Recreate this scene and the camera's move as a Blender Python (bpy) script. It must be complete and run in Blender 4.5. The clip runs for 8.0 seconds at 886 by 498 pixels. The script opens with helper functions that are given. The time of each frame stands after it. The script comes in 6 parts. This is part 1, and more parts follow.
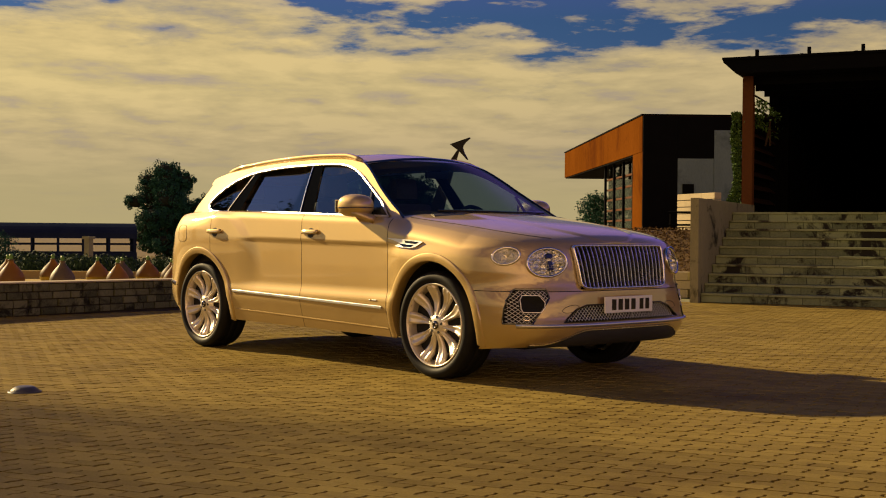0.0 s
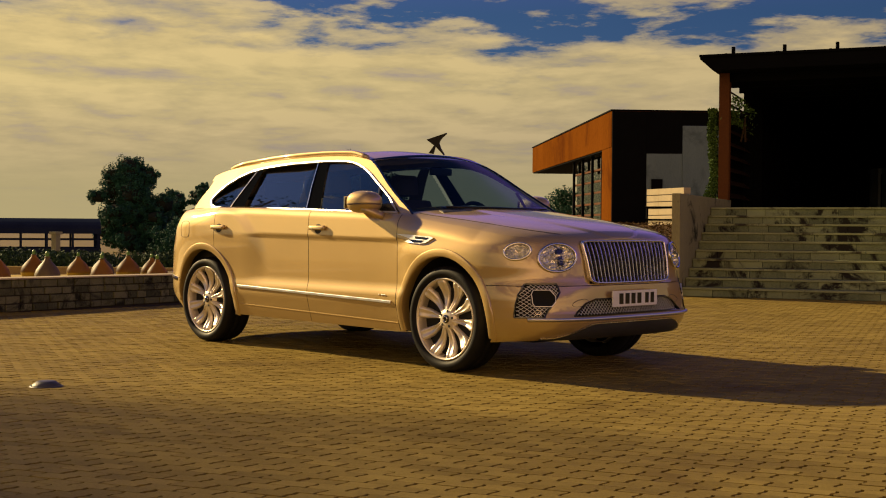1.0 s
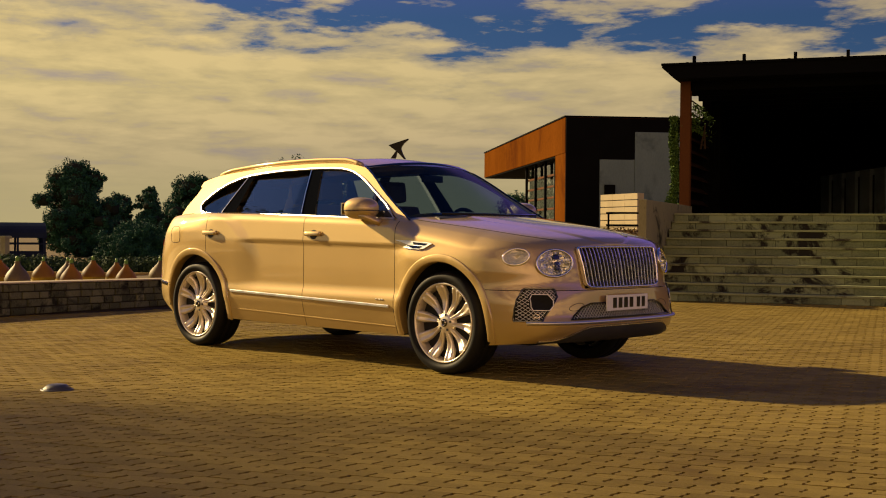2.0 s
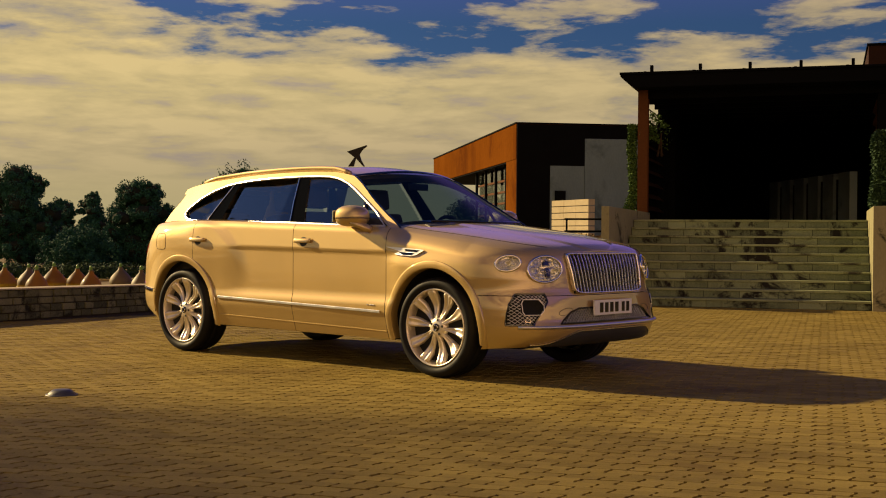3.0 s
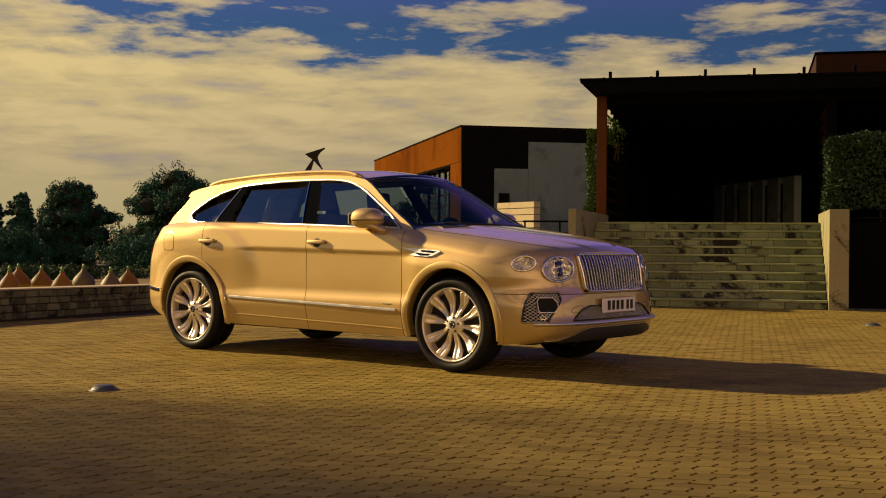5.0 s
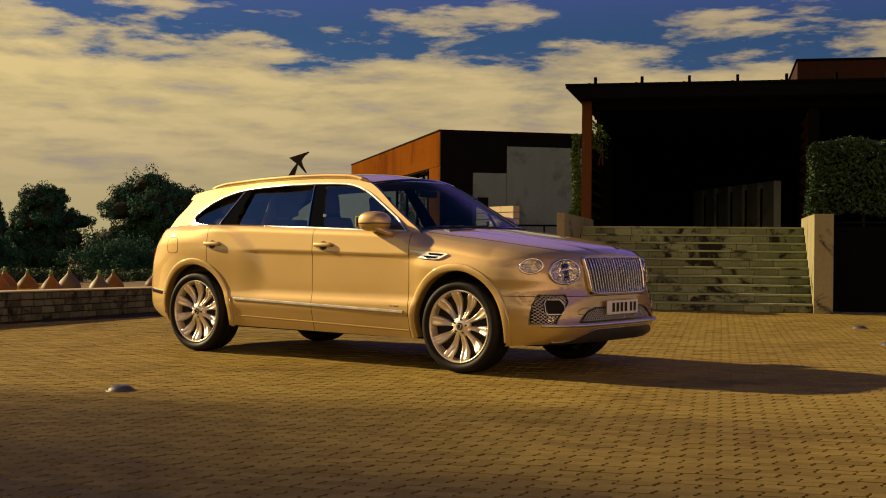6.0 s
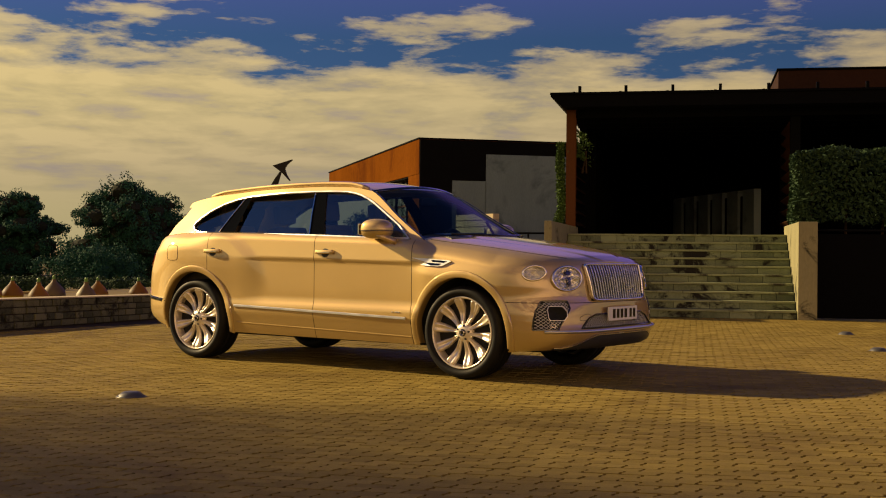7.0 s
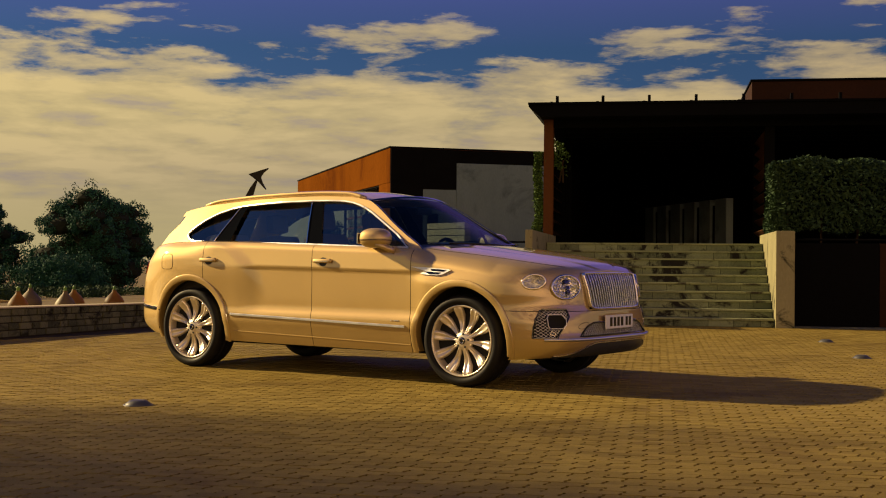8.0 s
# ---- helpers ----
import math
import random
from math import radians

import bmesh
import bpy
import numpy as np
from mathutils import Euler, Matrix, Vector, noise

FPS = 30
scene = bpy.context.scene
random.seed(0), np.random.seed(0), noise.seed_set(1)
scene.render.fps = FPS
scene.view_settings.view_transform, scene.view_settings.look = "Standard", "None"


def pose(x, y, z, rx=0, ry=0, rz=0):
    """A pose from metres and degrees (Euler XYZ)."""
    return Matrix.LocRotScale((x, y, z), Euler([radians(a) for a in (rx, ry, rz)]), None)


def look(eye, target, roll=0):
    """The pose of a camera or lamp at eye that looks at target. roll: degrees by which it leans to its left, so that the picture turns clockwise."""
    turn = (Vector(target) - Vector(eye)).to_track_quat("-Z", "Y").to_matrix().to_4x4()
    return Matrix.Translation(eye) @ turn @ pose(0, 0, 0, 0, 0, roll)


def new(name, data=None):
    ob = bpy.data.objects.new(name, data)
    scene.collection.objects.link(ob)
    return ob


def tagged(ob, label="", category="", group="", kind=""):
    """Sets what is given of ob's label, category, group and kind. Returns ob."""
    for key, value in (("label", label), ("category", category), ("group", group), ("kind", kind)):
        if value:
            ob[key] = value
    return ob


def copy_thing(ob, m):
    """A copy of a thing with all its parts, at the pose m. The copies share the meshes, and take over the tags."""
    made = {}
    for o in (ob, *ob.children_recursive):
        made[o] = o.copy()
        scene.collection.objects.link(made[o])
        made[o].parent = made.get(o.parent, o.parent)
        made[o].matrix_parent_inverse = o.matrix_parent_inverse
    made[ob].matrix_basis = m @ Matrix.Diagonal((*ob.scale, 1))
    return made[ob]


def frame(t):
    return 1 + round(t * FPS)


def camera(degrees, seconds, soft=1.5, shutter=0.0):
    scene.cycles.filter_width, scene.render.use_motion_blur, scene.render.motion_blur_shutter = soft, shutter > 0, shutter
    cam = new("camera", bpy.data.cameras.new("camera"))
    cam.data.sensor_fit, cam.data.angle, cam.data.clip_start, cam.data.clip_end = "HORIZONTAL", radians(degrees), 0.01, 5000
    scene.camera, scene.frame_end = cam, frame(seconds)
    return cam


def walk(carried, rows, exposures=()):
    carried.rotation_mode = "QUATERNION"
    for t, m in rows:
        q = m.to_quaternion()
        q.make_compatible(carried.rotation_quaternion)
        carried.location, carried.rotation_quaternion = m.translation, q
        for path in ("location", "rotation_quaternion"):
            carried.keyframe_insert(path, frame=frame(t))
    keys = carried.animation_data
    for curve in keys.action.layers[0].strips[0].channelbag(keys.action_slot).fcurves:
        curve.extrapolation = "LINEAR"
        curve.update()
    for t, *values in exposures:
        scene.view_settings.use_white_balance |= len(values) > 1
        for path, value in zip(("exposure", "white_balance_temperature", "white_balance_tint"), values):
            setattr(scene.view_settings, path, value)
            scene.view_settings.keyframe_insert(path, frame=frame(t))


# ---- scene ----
# ---- camera ----
cam = camera(39.5, 8.0, soft=1.1)
ROWS = [
    (0.0, 8.212, -6.838, 1.049, 89.257, -0.439, 48.072), (0.5, 8.168, -7.014, 1.05, 89.28, -0.35, 47.303),
    (1.0, 8.112, -7.214, 1.056, 89.021, -0.375, 46.358), (1.5, 8.056, -7.434, 1.059, 89.077, -0.42, 45.173),
    (3.0, 7.913, -8.092, 1.076, 89.515, -0.41, 41.262), (3.5, 7.851, -8.305, 1.072, 89.545, -0.36, 40.139),
    (4.0, 7.782, -8.504, 1.078, 89.517, -0.406, 39.317), (4.5, 7.736, -8.696, 1.074, 89.52, -0.42, 38.674),
    (6.0, 7.549, -9.179, 1.053, 89.835, -0.551, 36.748), (6.5, 7.482, -9.283, 1.049, 89.873, -0.555, 36.176),
    (7.0, 7.427, -9.419, 1.047, 90.204, -0.531, 35.546), (7.5, 7.348, -9.528, 1.045, 90.504, -0.49, 34.896),
    (8.0, 7.246, -9.678, 1.049, 90.611, -0.542, 33.893),
]
walk(cam, [(t, pose(x, y, z, rx, ry, rz)) for t, x, y, z, rx, ry, rz in ROWS])
scene.view_settings.exposure = 0.78

# ---- sky and sun ----
SUN_EL, SUN_FROM = 24.2, (-0.979, -0.203)
SUN_AZ = math.atan2(SUN_FROM[0], SUN_FROM[1])


def node(nt, kind, **values):
    n = nt.nodes.new(kind)
    for key, value in values.items():
        if key in n.inputs:
            n.inputs[key].default_value = value
    return n


def ramp(nt, stops, mode="LINEAR"):
    n = nt.nodes.new("ShaderNodeValToRGB")
    n.color_ramp.interpolation = mode
    els = n.color_ramp.elements
    while len(els) < len(stops):
        els.new(0.5)
    for e, (p, c) in zip(els, stops):
        e.position = p
        e.color = c if len(c) == 4 else (*c, 1)
    return n


def math_node(nt, op, a, b=None, clamp=False):
    n = nt.nodes.new("ShaderNodeMath")
    n.operation, n.use_clamp = op, clamp
    for i, v in enumerate((a, b)):
        if v is None:
            continue
        if isinstance(v, (int, float)):
            n.inputs[i].default_value = v
        else:
            nt.links.new(v, n.inputs[i])
    return n.outputs[0]


def mix_rgb(nt, fac, a, b, mode="MIX"):
    n = nt.nodes.new("ShaderNodeMix")
    n.data_type, n.blend_type = "RGBA", mode
    for sock, v in ((n.inputs[0], fac), (n.inputs[6], a), (n.inputs[7], b)):
        if isinstance(v, (int, float)):
            sock.default_value = v
        elif isinstance(v, tuple):
            sock.default_value = v if len(v) == 4 else (*v, 1)
        else:
            nt.links.new(v, sock)
    return n.outputs[2]


def make_world():
    w = bpy.data.worlds.new("dusk_sky")
    w.use_nodes = True
    scene.world = w
    nt = w.node_tree
    nt.nodes.clear()
    link = nt.links.new
    out = nt.nodes.new("ShaderNodeOutputWorld")
    tc = nt.nodes.new("ShaderNodeTexCoord")
    sep = nt.nodes.new("ShaderNodeSeparateXYZ")
    link(tc.outputs["Generated"], sep.inputs[0])
    x, y, z = sep.outputs
    sky = nt.nodes.new("ShaderNodeTexSky")
    sky.sky_type, sky.sun_disc = "NISHITA", False
    sky.sun_elevation, sky.sun_rotation = radians(SUN_EL), SUN_AZ
    sky.air_density, sky.dust_density = 1.0, 0.6
    blue = mix_rgb(nt, 1.0, sky.outputs[0], (0.0066, 0.0108, 0.0195), "MULTIPLY")
    deep = ramp(nt, [(0.2, (1.0,) * 3), (0.4, (1.3, 1.4, 1.55)), (0.7, (1.1, 1.35, 1.8))])
    link(z, deep.inputs[0])
    blue = mix_rgb(nt, 1.0, blue, deep.outputs[0], "MULTIPLY")
    # violet band added to the unseen sky, for the bonnet to mirror
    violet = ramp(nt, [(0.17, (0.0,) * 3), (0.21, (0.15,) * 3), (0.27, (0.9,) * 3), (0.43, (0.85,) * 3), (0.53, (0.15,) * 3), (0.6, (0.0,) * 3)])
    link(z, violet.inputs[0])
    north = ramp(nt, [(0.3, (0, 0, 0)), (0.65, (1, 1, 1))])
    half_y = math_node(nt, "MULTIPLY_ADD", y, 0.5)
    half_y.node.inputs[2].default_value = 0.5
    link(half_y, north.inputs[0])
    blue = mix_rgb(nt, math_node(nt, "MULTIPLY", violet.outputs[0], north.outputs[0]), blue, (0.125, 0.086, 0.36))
    # clouds on a flat layer high above the ground
    up = math_node(nt, "ADD", math_node(nt, "MAXIMUM", z, 0.0), 0.035)
    cx, cy = math_node(nt, "DIVIDE", x, up), math_node(nt, "DIVIDE", y, up)
    comb = nt.nodes.new("ShaderNodeCombineXYZ")
    link(cx, comb.inputs[0]), link(cy, comb.inputs[1])
    puff = nt.nodes.new("ShaderNodeMapping")
    puff.inputs["Scale"].default_value = (8.0, 8.0, 36.0)
    link(tc.outputs["Generated"], puff.inputs[0])
    raised = nt.nodes.new("ShaderNodeMapping")
    raised.inputs["Scale"].default_value = (8.0, 8.0, 36.0)
    raised.inputs["Location"].default_value = (0.10, 0.10, 0.22)
    link(tc.outputs["Generated"], raised.inputs[0])
    n1 = node(nt, "ShaderNodeTexNoise", Scale=1.0, Detail=9.0, Roughness=0.60, Distortion=0.1)
    n1b = node(nt, "ShaderNodeTexNoise", Scale=1.0, Detail=5.0, Roughness=0.56, Distortion=0.1)
    link(puff.outputs[0], n1.inputs["Vector"]), link(raised.outputs[0], n1b.inputs["Vector"])
    n2 = node(nt, "ShaderNodeTexNoise", Scale=1.3, Detail=6.0, Roughness=0.6)
    big = node(nt, "ShaderNodeTexNoise", Scale=0.16, Detail=2.0)
    for n in (n2, big):
        link(comb.outputs[0], n.inputs["Vector"])
    dens = math_node(nt, "ADD", math_node(nt, "MULTIPLY", n1.outputs[0], 0.58), math_node(nt, "MULTIPLY", big.outputs[0], 0.28))
    dens = math_node(nt, "ADD", dens, math_node(nt, "MULTIPLY", n2.outputs[0], 0.14))
    # the layer is denser low down, where it is seen edge on
    cover = ramp(nt, [(0.0, (0.72,) * 3), (0.115, (0.66,) * 3), (0.14, (0.55,) * 3), (0.165, (0.49,) * 3), (0.185, (0.46,) * 3), (0.21, (0.40,) * 3), (0.30, (0.36,) * 3), (0.42, (0.37,) * 3), (0.55, (0.37,) * 3), (1.0, (0.34,) * 3)])
    link(z, cover.inputs[0])
    wide = ramp(nt, [(0.0, (0.10,) * 3), (0.22, (0.085,) * 3), (0.45, (0.05,) * 3), (0.72, (0.035,) * 3), (0.92, (0.075,) * 3)])
    link(math_node(nt, "MULTIPLY", x, -1.0), wide.inputs[0])
    sepc = math_node(nt, "ADD", dens, math_node(nt, "SUBTRACT", cover.outputs[0], 0.55))
    sepc = math_node(nt, "ADD", sepc, wide.outputs[0])
    # broken banks of cloud higher up in the south
    bank = ramp(nt, [(0.1, (0.0,) * 3), (0.45, (0.045,) * 3)])
    link(math_node(nt, "MULTIPLY", y, -1.0), bank.inputs[0])
    sepc = math_node(nt, "ADD", sepc, bank.outputs[0])
    mask = ramp(nt, [(0.475, (0, 0, 0)), (0.52, (0.7,) * 3), (0.60, (1, 1, 1))])
    link(sepc, mask.inputs[0])
    slope = math_node(nt, "MULTIPLY", math_node(nt, "SUBTRACT", n1.outputs[0], n1b.outputs[0]), 0.75)
    shade = math_node(nt, "ADD", math_node(nt, "MULTIPLY_ADD", n2.outputs[0], 0.3), slope)
    shade.node.inputs[0].links[0].from_node.inputs[2].default_value = 0.35
    tone = ramp(nt, [(0.33, (0.185, 0.150, 0.135)), (0.46, (0.262, 0.205, 0.114)), (0.58, (0.32, 0.246, 0.132))])
    link(shade, tone.inputs[0])
    # clouds that face the sun, unseen behind the viewer: brightened, rosier, to fill shaded fronts
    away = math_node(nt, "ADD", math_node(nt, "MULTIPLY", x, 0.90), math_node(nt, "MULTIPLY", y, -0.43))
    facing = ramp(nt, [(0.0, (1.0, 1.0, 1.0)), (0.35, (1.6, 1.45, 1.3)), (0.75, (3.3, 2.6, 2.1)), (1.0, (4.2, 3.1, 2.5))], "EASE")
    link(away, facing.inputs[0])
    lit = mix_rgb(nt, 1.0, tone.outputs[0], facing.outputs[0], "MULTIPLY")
    # unseen southern clouds brightened so the car's flank mirrors more light
    south = ramp(nt, [(0.0, (1.0, 1.0, 1.0)), (0.25, (1.2, 1.18, 1.14)), (0.6, (1.45, 1.4, 1.3)), (1.0, (1.45, 1.4, 1.3))], "EASE")
    link(math_node(nt, "MULTIPLY", y, -1.0), south.inputs[0])
    lit = mix_rgb(nt, 1.0, lit, south.outputs[0], "MULTIPLY")
    # the layer glows towards the sun and dims in the haze low down
    glow = ramp(nt, [(0.2, (0.84, 0.83, 0.88)), (0.6, (1.0, 1.0, 1.0)), (0.95, (1.28, 1.27, 1.12))])
    link(math_node(nt, "MULTIPLY", x, -1.0), glow.inputs[0])
    lit = mix_rgb(nt, 1.0, lit, glow.outputs[0], "MULTIPLY")
    dim = ramp(nt, [(0.0, (0.74, 0.74, 0.86)), (0.06, (0.86, 0.86, 0.92)), (0.115, (1.08, 1.08, 1.0)), (0.15, (1.12, 1.10, 1.0)), (0.3, (1.0,) * 3)])
    link(z, dim.inputs[0])
    lit = mix_rgb(nt, 1.0, lit, dim.outputs[0], "MULTIPLY")
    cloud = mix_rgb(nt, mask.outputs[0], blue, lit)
    haze = ramp(nt, [(0.0, (1,) * 3), (0.03, (0.85,) * 3), (0.075, (0.0,) * 3)])
    link(z, haze.inputs[0])
    full = mix_rgb(nt, haze.outputs[0], cloud, (0.265, 0.215, 0.105))
    # the ground half of the world
    low = ramp(nt, [(0.498, (1,) * 3), (0.5, (0,) * 3)])
    zz = math_node(nt, "MULTIPLY_ADD", z, 0.5)
    zz.node.inputs[2].default_value = 0.5
    link(zz, low.inputs[0])
    full = mix_rgb(nt, low.outputs[0], full, (0.025, 0.02, 0.01))
    bg = nt.nodes.new("ShaderNodeBackground")
    link(full, bg.inputs[0])
    bg.inputs[1].default_value = 1.0
    link(bg.outputs[0], out.inputs[0])


make_world()
sun = new("sun", bpy.data.lights.new("sun", "SUN"))
sun.data.energy, sun.data.angle, sun.data.color = 4.5, radians(1.2), (1.0, 0.73, 0.35)
h = math.cos(radians(SUN_EL))
SUN_DIR = Vector((SUN_FROM[0], SUN_FROM[1], 0)).normalized() * h + Vector((0, 0, math.sin(radians(SUN_EL))))
sun.matrix_world = look(SUN_DIR * 60, (0, 0, 0))


# ---- materials ----
def base_mat(name, rough=0.6, metal=0.0):
    m = bpy.data.materials.new(name)
    m.use_nodes = True
    nt = m.node_tree
    bsdf = nt.nodes["Principled BSDF"]
    bsdf.inputs["Roughness"].default_value, bsdf.inputs["Metallic"].default_value = rough, metal
    return m, nt, bsdf


def plain(name, colour, rough=0.5, metal=0.0, coat=0.0, emit=None):
    m, nt, b = base_mat(name, rough, metal)
    b.inputs["Base Color"].default_value = (*colour, 1)
    b.inputs["Coat Weight"].default_value = coat
    b.inputs["Coat Roughness"].default_value = 0.03
    return m


def mottled(name, dark, light, scale=3.0, fine=40.0, rough=0.8, bump=0.15, metal=0.0, per_piece=0.0, stain=None, stretch=(1, 1, 1), stain_scale=0.9, stain_at=(0.52, 0.66)):
    """Two scales of variation, a bump, and where given, a stain with a shape of its own."""
    m, nt, b = base_mat(name, rough, metal)
    b.inputs["Specular IOR Level"].default_value = 0.12 if rough >= 0.66 else 0.5
    link = nt.links.new
    tc = nt.nodes.new("ShaderNodeTexCoord")
    mp = nt.nodes.new("ShaderNodeMapping")
    mp.inputs["Scale"].default_value = stretch
    geo = nt.nodes.new("ShaderNodeNewGeometry")
    link(geo.outputs["Position"], mp.inputs[0])
    n1 = node(nt, "ShaderNodeTexNoise", Scale=scale, Detail=5.0, Roughness=0.6)
    n2 = node(nt, "ShaderNodeTexNoise", Scale=fine, Detail=3.0, Roughness=0.6)
    link(mp.outputs[0], n1.inputs["Vector"]), link(mp.outputs[0], n2.inputs["Vector"])
    f = math_node(nt, "ADD", math_node(nt, "MULTIPLY", n1.outputs[0], 0.6), math_node(nt, "MULTIPLY", n2.outputs[0], 0.4))
    if per_piece:
        oi = nt.nodes.new("ShaderNodeObjectInfo")
        isl = math_node(nt, "ADD", oi.outputs["Random"], geo.outputs["Random Per Island"])
        isl = math_node(nt, "FRACT", math_node(nt, "MULTIPLY", isl, 7.31))
        f = math_node(nt, "ADD", f, math_node(nt, "MULTIPLY", math_node(nt, "SUBTRACT", isl, 0.5), per_piece))
    r = ramp(nt, [(0.3, dark), (0.7, light)])
    link(f, r.inputs[0])
    col = r.outputs[0]
    if stain:
        n3 = node(nt, "ShaderNodeTexNoise", Scale=stain_scale, Detail=7.0, Roughness=0.7, Distortion=0.6)
        link(geo.outputs["Position"], n3.inputs["Vector"])
        sr = ramp(nt, [(stain_at[0], (0, 0, 0)), (stain_at[1], (1, 1, 1))])
        link(n3.outputs[0], sr.inputs[0])
        col = mix_rgb(nt, sr.outputs[0], col, stain)
    link(col, b.inputs["Base Color"])
    rr = ramp(nt, [(0.2, (max(rough - 0.12, 0.02),) * 3), (0.8, (min(rough + 0.1, 1),) * 3)])
    link(n1.outputs[0], rr.inputs[0]), link(rr.outputs[0], b.inputs["Roughness"])
    if bump:
        bp = nt.nodes.new("ShaderNodeBump")
        bp.inputs["Strength"].default_value, bp.inputs["Distance"].default_value = bump, 0.02
        link(f, bp.inputs["Height"]), link(bp.outputs[0], b.inputs["Normal"])
    return m


def paint_mat():
    """Gold metallic base under a smooth clear coat, with fine flakes."""
    m, nt, b = base_mat("champagne_gold_paint", 0.5, 0.8)
    link = nt.links.new
    geo = nt.nodes.new("ShaderNodeNewGeometry")
    flake = node(nt, "ShaderNodeTexNoise", Scale=900.0, Detail=1.0)
    dust = node(nt, "ShaderNodeTexNoise", Scale=2.2, Detail=5.0, Roughness=0.6)
    for n in (flake, dust):
        link(geo.outputs["Position"], n.inputs["Vector"])
    f = math_node(nt, "ADD", math_node(nt, "MULTIPLY", flake.outputs[0], 0.4), math_node(nt, "MULTIPLY", dust.outputs[0], 0.6))
    r = ramp(nt, [(0.3, (0.475, 0.334, 0.125)), (0.7, (0.54, 0.384, 0.148))])
    link(f, r.inputs[0]), link(r.outputs[0], b.inputs["Base Color"])
    rr = ramp(nt, [(0.3, (0.60,) * 3), (0.7, (0.66,) * 3)])
    link(dust.outputs[0], rr.inputs[0]), link(rr.outputs[0], b.inputs["Roughness"])
    b.inputs["Coat Weight"].default_value, b.inputs["Coat Roughness"].default_value = 1.0, 0.04
    b.inputs["Coat IOR"].default_value = 1.95
    bp = nt.nodes.new("ShaderNodeBump")
    bp.inputs["Strength"].default_value, bp.inputs["Distance"].default_value = 0.02, 0.001
    link(flake.outputs[0], bp.inputs["Height"]), link(bp.outputs[0], b.inputs["Normal"])
    return m


def glass_mat(name, tint, rough=0.0, reflect=0.06, gain=0.92):
    """Thin tinted glass: it lets light straight through, coloured, and mirrors a part of it."""
    m = bpy.data.materials.new(name)
    m.use_nodes = True
    nt = m.node_tree
    nt.nodes.clear()
    out = nt.nodes.new("ShaderNodeOutputMaterial")
    tr = nt.nodes.new("ShaderNodeBsdfTransparent")
    tr.inputs[0].default_value = (*tint, 1)
    gl = nt.nodes.new("ShaderNodeBsdfGlossy")
    gl.inputs["Roughness"].default_value = rough
    fr = nt.nodes.new("ShaderNodeLayerWeight")
    fr.inputs[0].default_value = 0.5
    f = math_node(nt, "POWER", fr.outputs["Facing"], 4.5)
    f = math_node(nt, "ADD", math_node(nt, "MULTIPLY", f, gain), 0.035 + reflect, clamp=True)
    mx = nt.nodes.new("ShaderNodeMixShader")
    nt.links.new(f, mx.inputs[0])
    nt.links.new(tr.outputs[0], mx.inputs[1]), nt.links.new(gl.outputs[0], mx.inputs[2])
    nt.links.new(mx.outputs[0], out.inputs[0])
    return m


def leaf_mat(name, dark, light):
    m, nt, b = base_mat(name, 0.8)
    b.inputs["Specular IOR Level"].default_value = 0.2
    geo = nt.nodes.new("ShaderNodeNewGeometry")
    n1 = node(nt, "ShaderNodeTexNoise", Scale=0.8, Detail=3.0)
    nt.links.new(geo.outputs["Position"], n1.inputs["Vector"])
    f = math_node(nt, "ADD", math_node(nt, "MULTIPLY", geo.outputs["Random Per Island"], 0.5), math_node(nt, "MULTIPLY", n1.outputs[0], 0.5))
    r = ramp(nt, [(0.2, dark), (0.8, light)])
    nt.links.new(f, r.inputs[0]), nt.links.new(r.outputs[0], b.inputs["Base Color"])
    b.inputs["Subsurface Weight"].default_value = 0.0
    return m


def dusty_glass_mat():
    """Hazy amber glass: some light passes, some is scattered by dust and wine."""
    m = bpy.data.materials.new("dusty_amber_glass")
    m.use_nodes = True
    nt = m.node_tree
    b = nt.nodes["Principled BSDF"]
    out = nt.nodes["Material Output"]
    link = nt.links.new
    geo = nt.nodes.new("ShaderNodeNewGeometry")
    n1 = node(nt, "ShaderNodeTexNoise", Scale=5.0, Detail=5.0)
    link(geo.outputs["Position"], n1.inputs["Vector"])
    oi = nt.nodes.new("ShaderNodeObjectInfo")
    f = math_node(nt, "ADD", math_node(nt, "MULTIPLY", n1.outputs[0], 0.7), math_node(nt, "MULTIPLY", oi.outputs["Random"], 0.3))
    r = ramp(nt, [(0.25, (0.045, 0.026, 0.006)), (0.5, (0.09, 0.052, 0.009)), (0.75, (0.14, 0.092, 0.018))])
    link(f, r.inputs[0]), link(r.outputs[0], b.inputs["Base Color"])
    b.inputs["Roughness"].default_value, b.inputs["Coat Weight"].default_value = 0.55, 0.12
    tl = nt.nodes.new("ShaderNodeBsdfTranslucent")
    tl.inputs[0].default_value = (0.52, 0.31, 0.03, 1)
    mx = nt.nodes.new("ShaderNodeMixShader")
    mx.inputs[0].default_value = 0.5
    link(b.outputs[0], mx.inputs[1]), link(tl.outputs[0], mx.inputs[2]), link(mx.outputs[0], out.inputs[0])
    return m


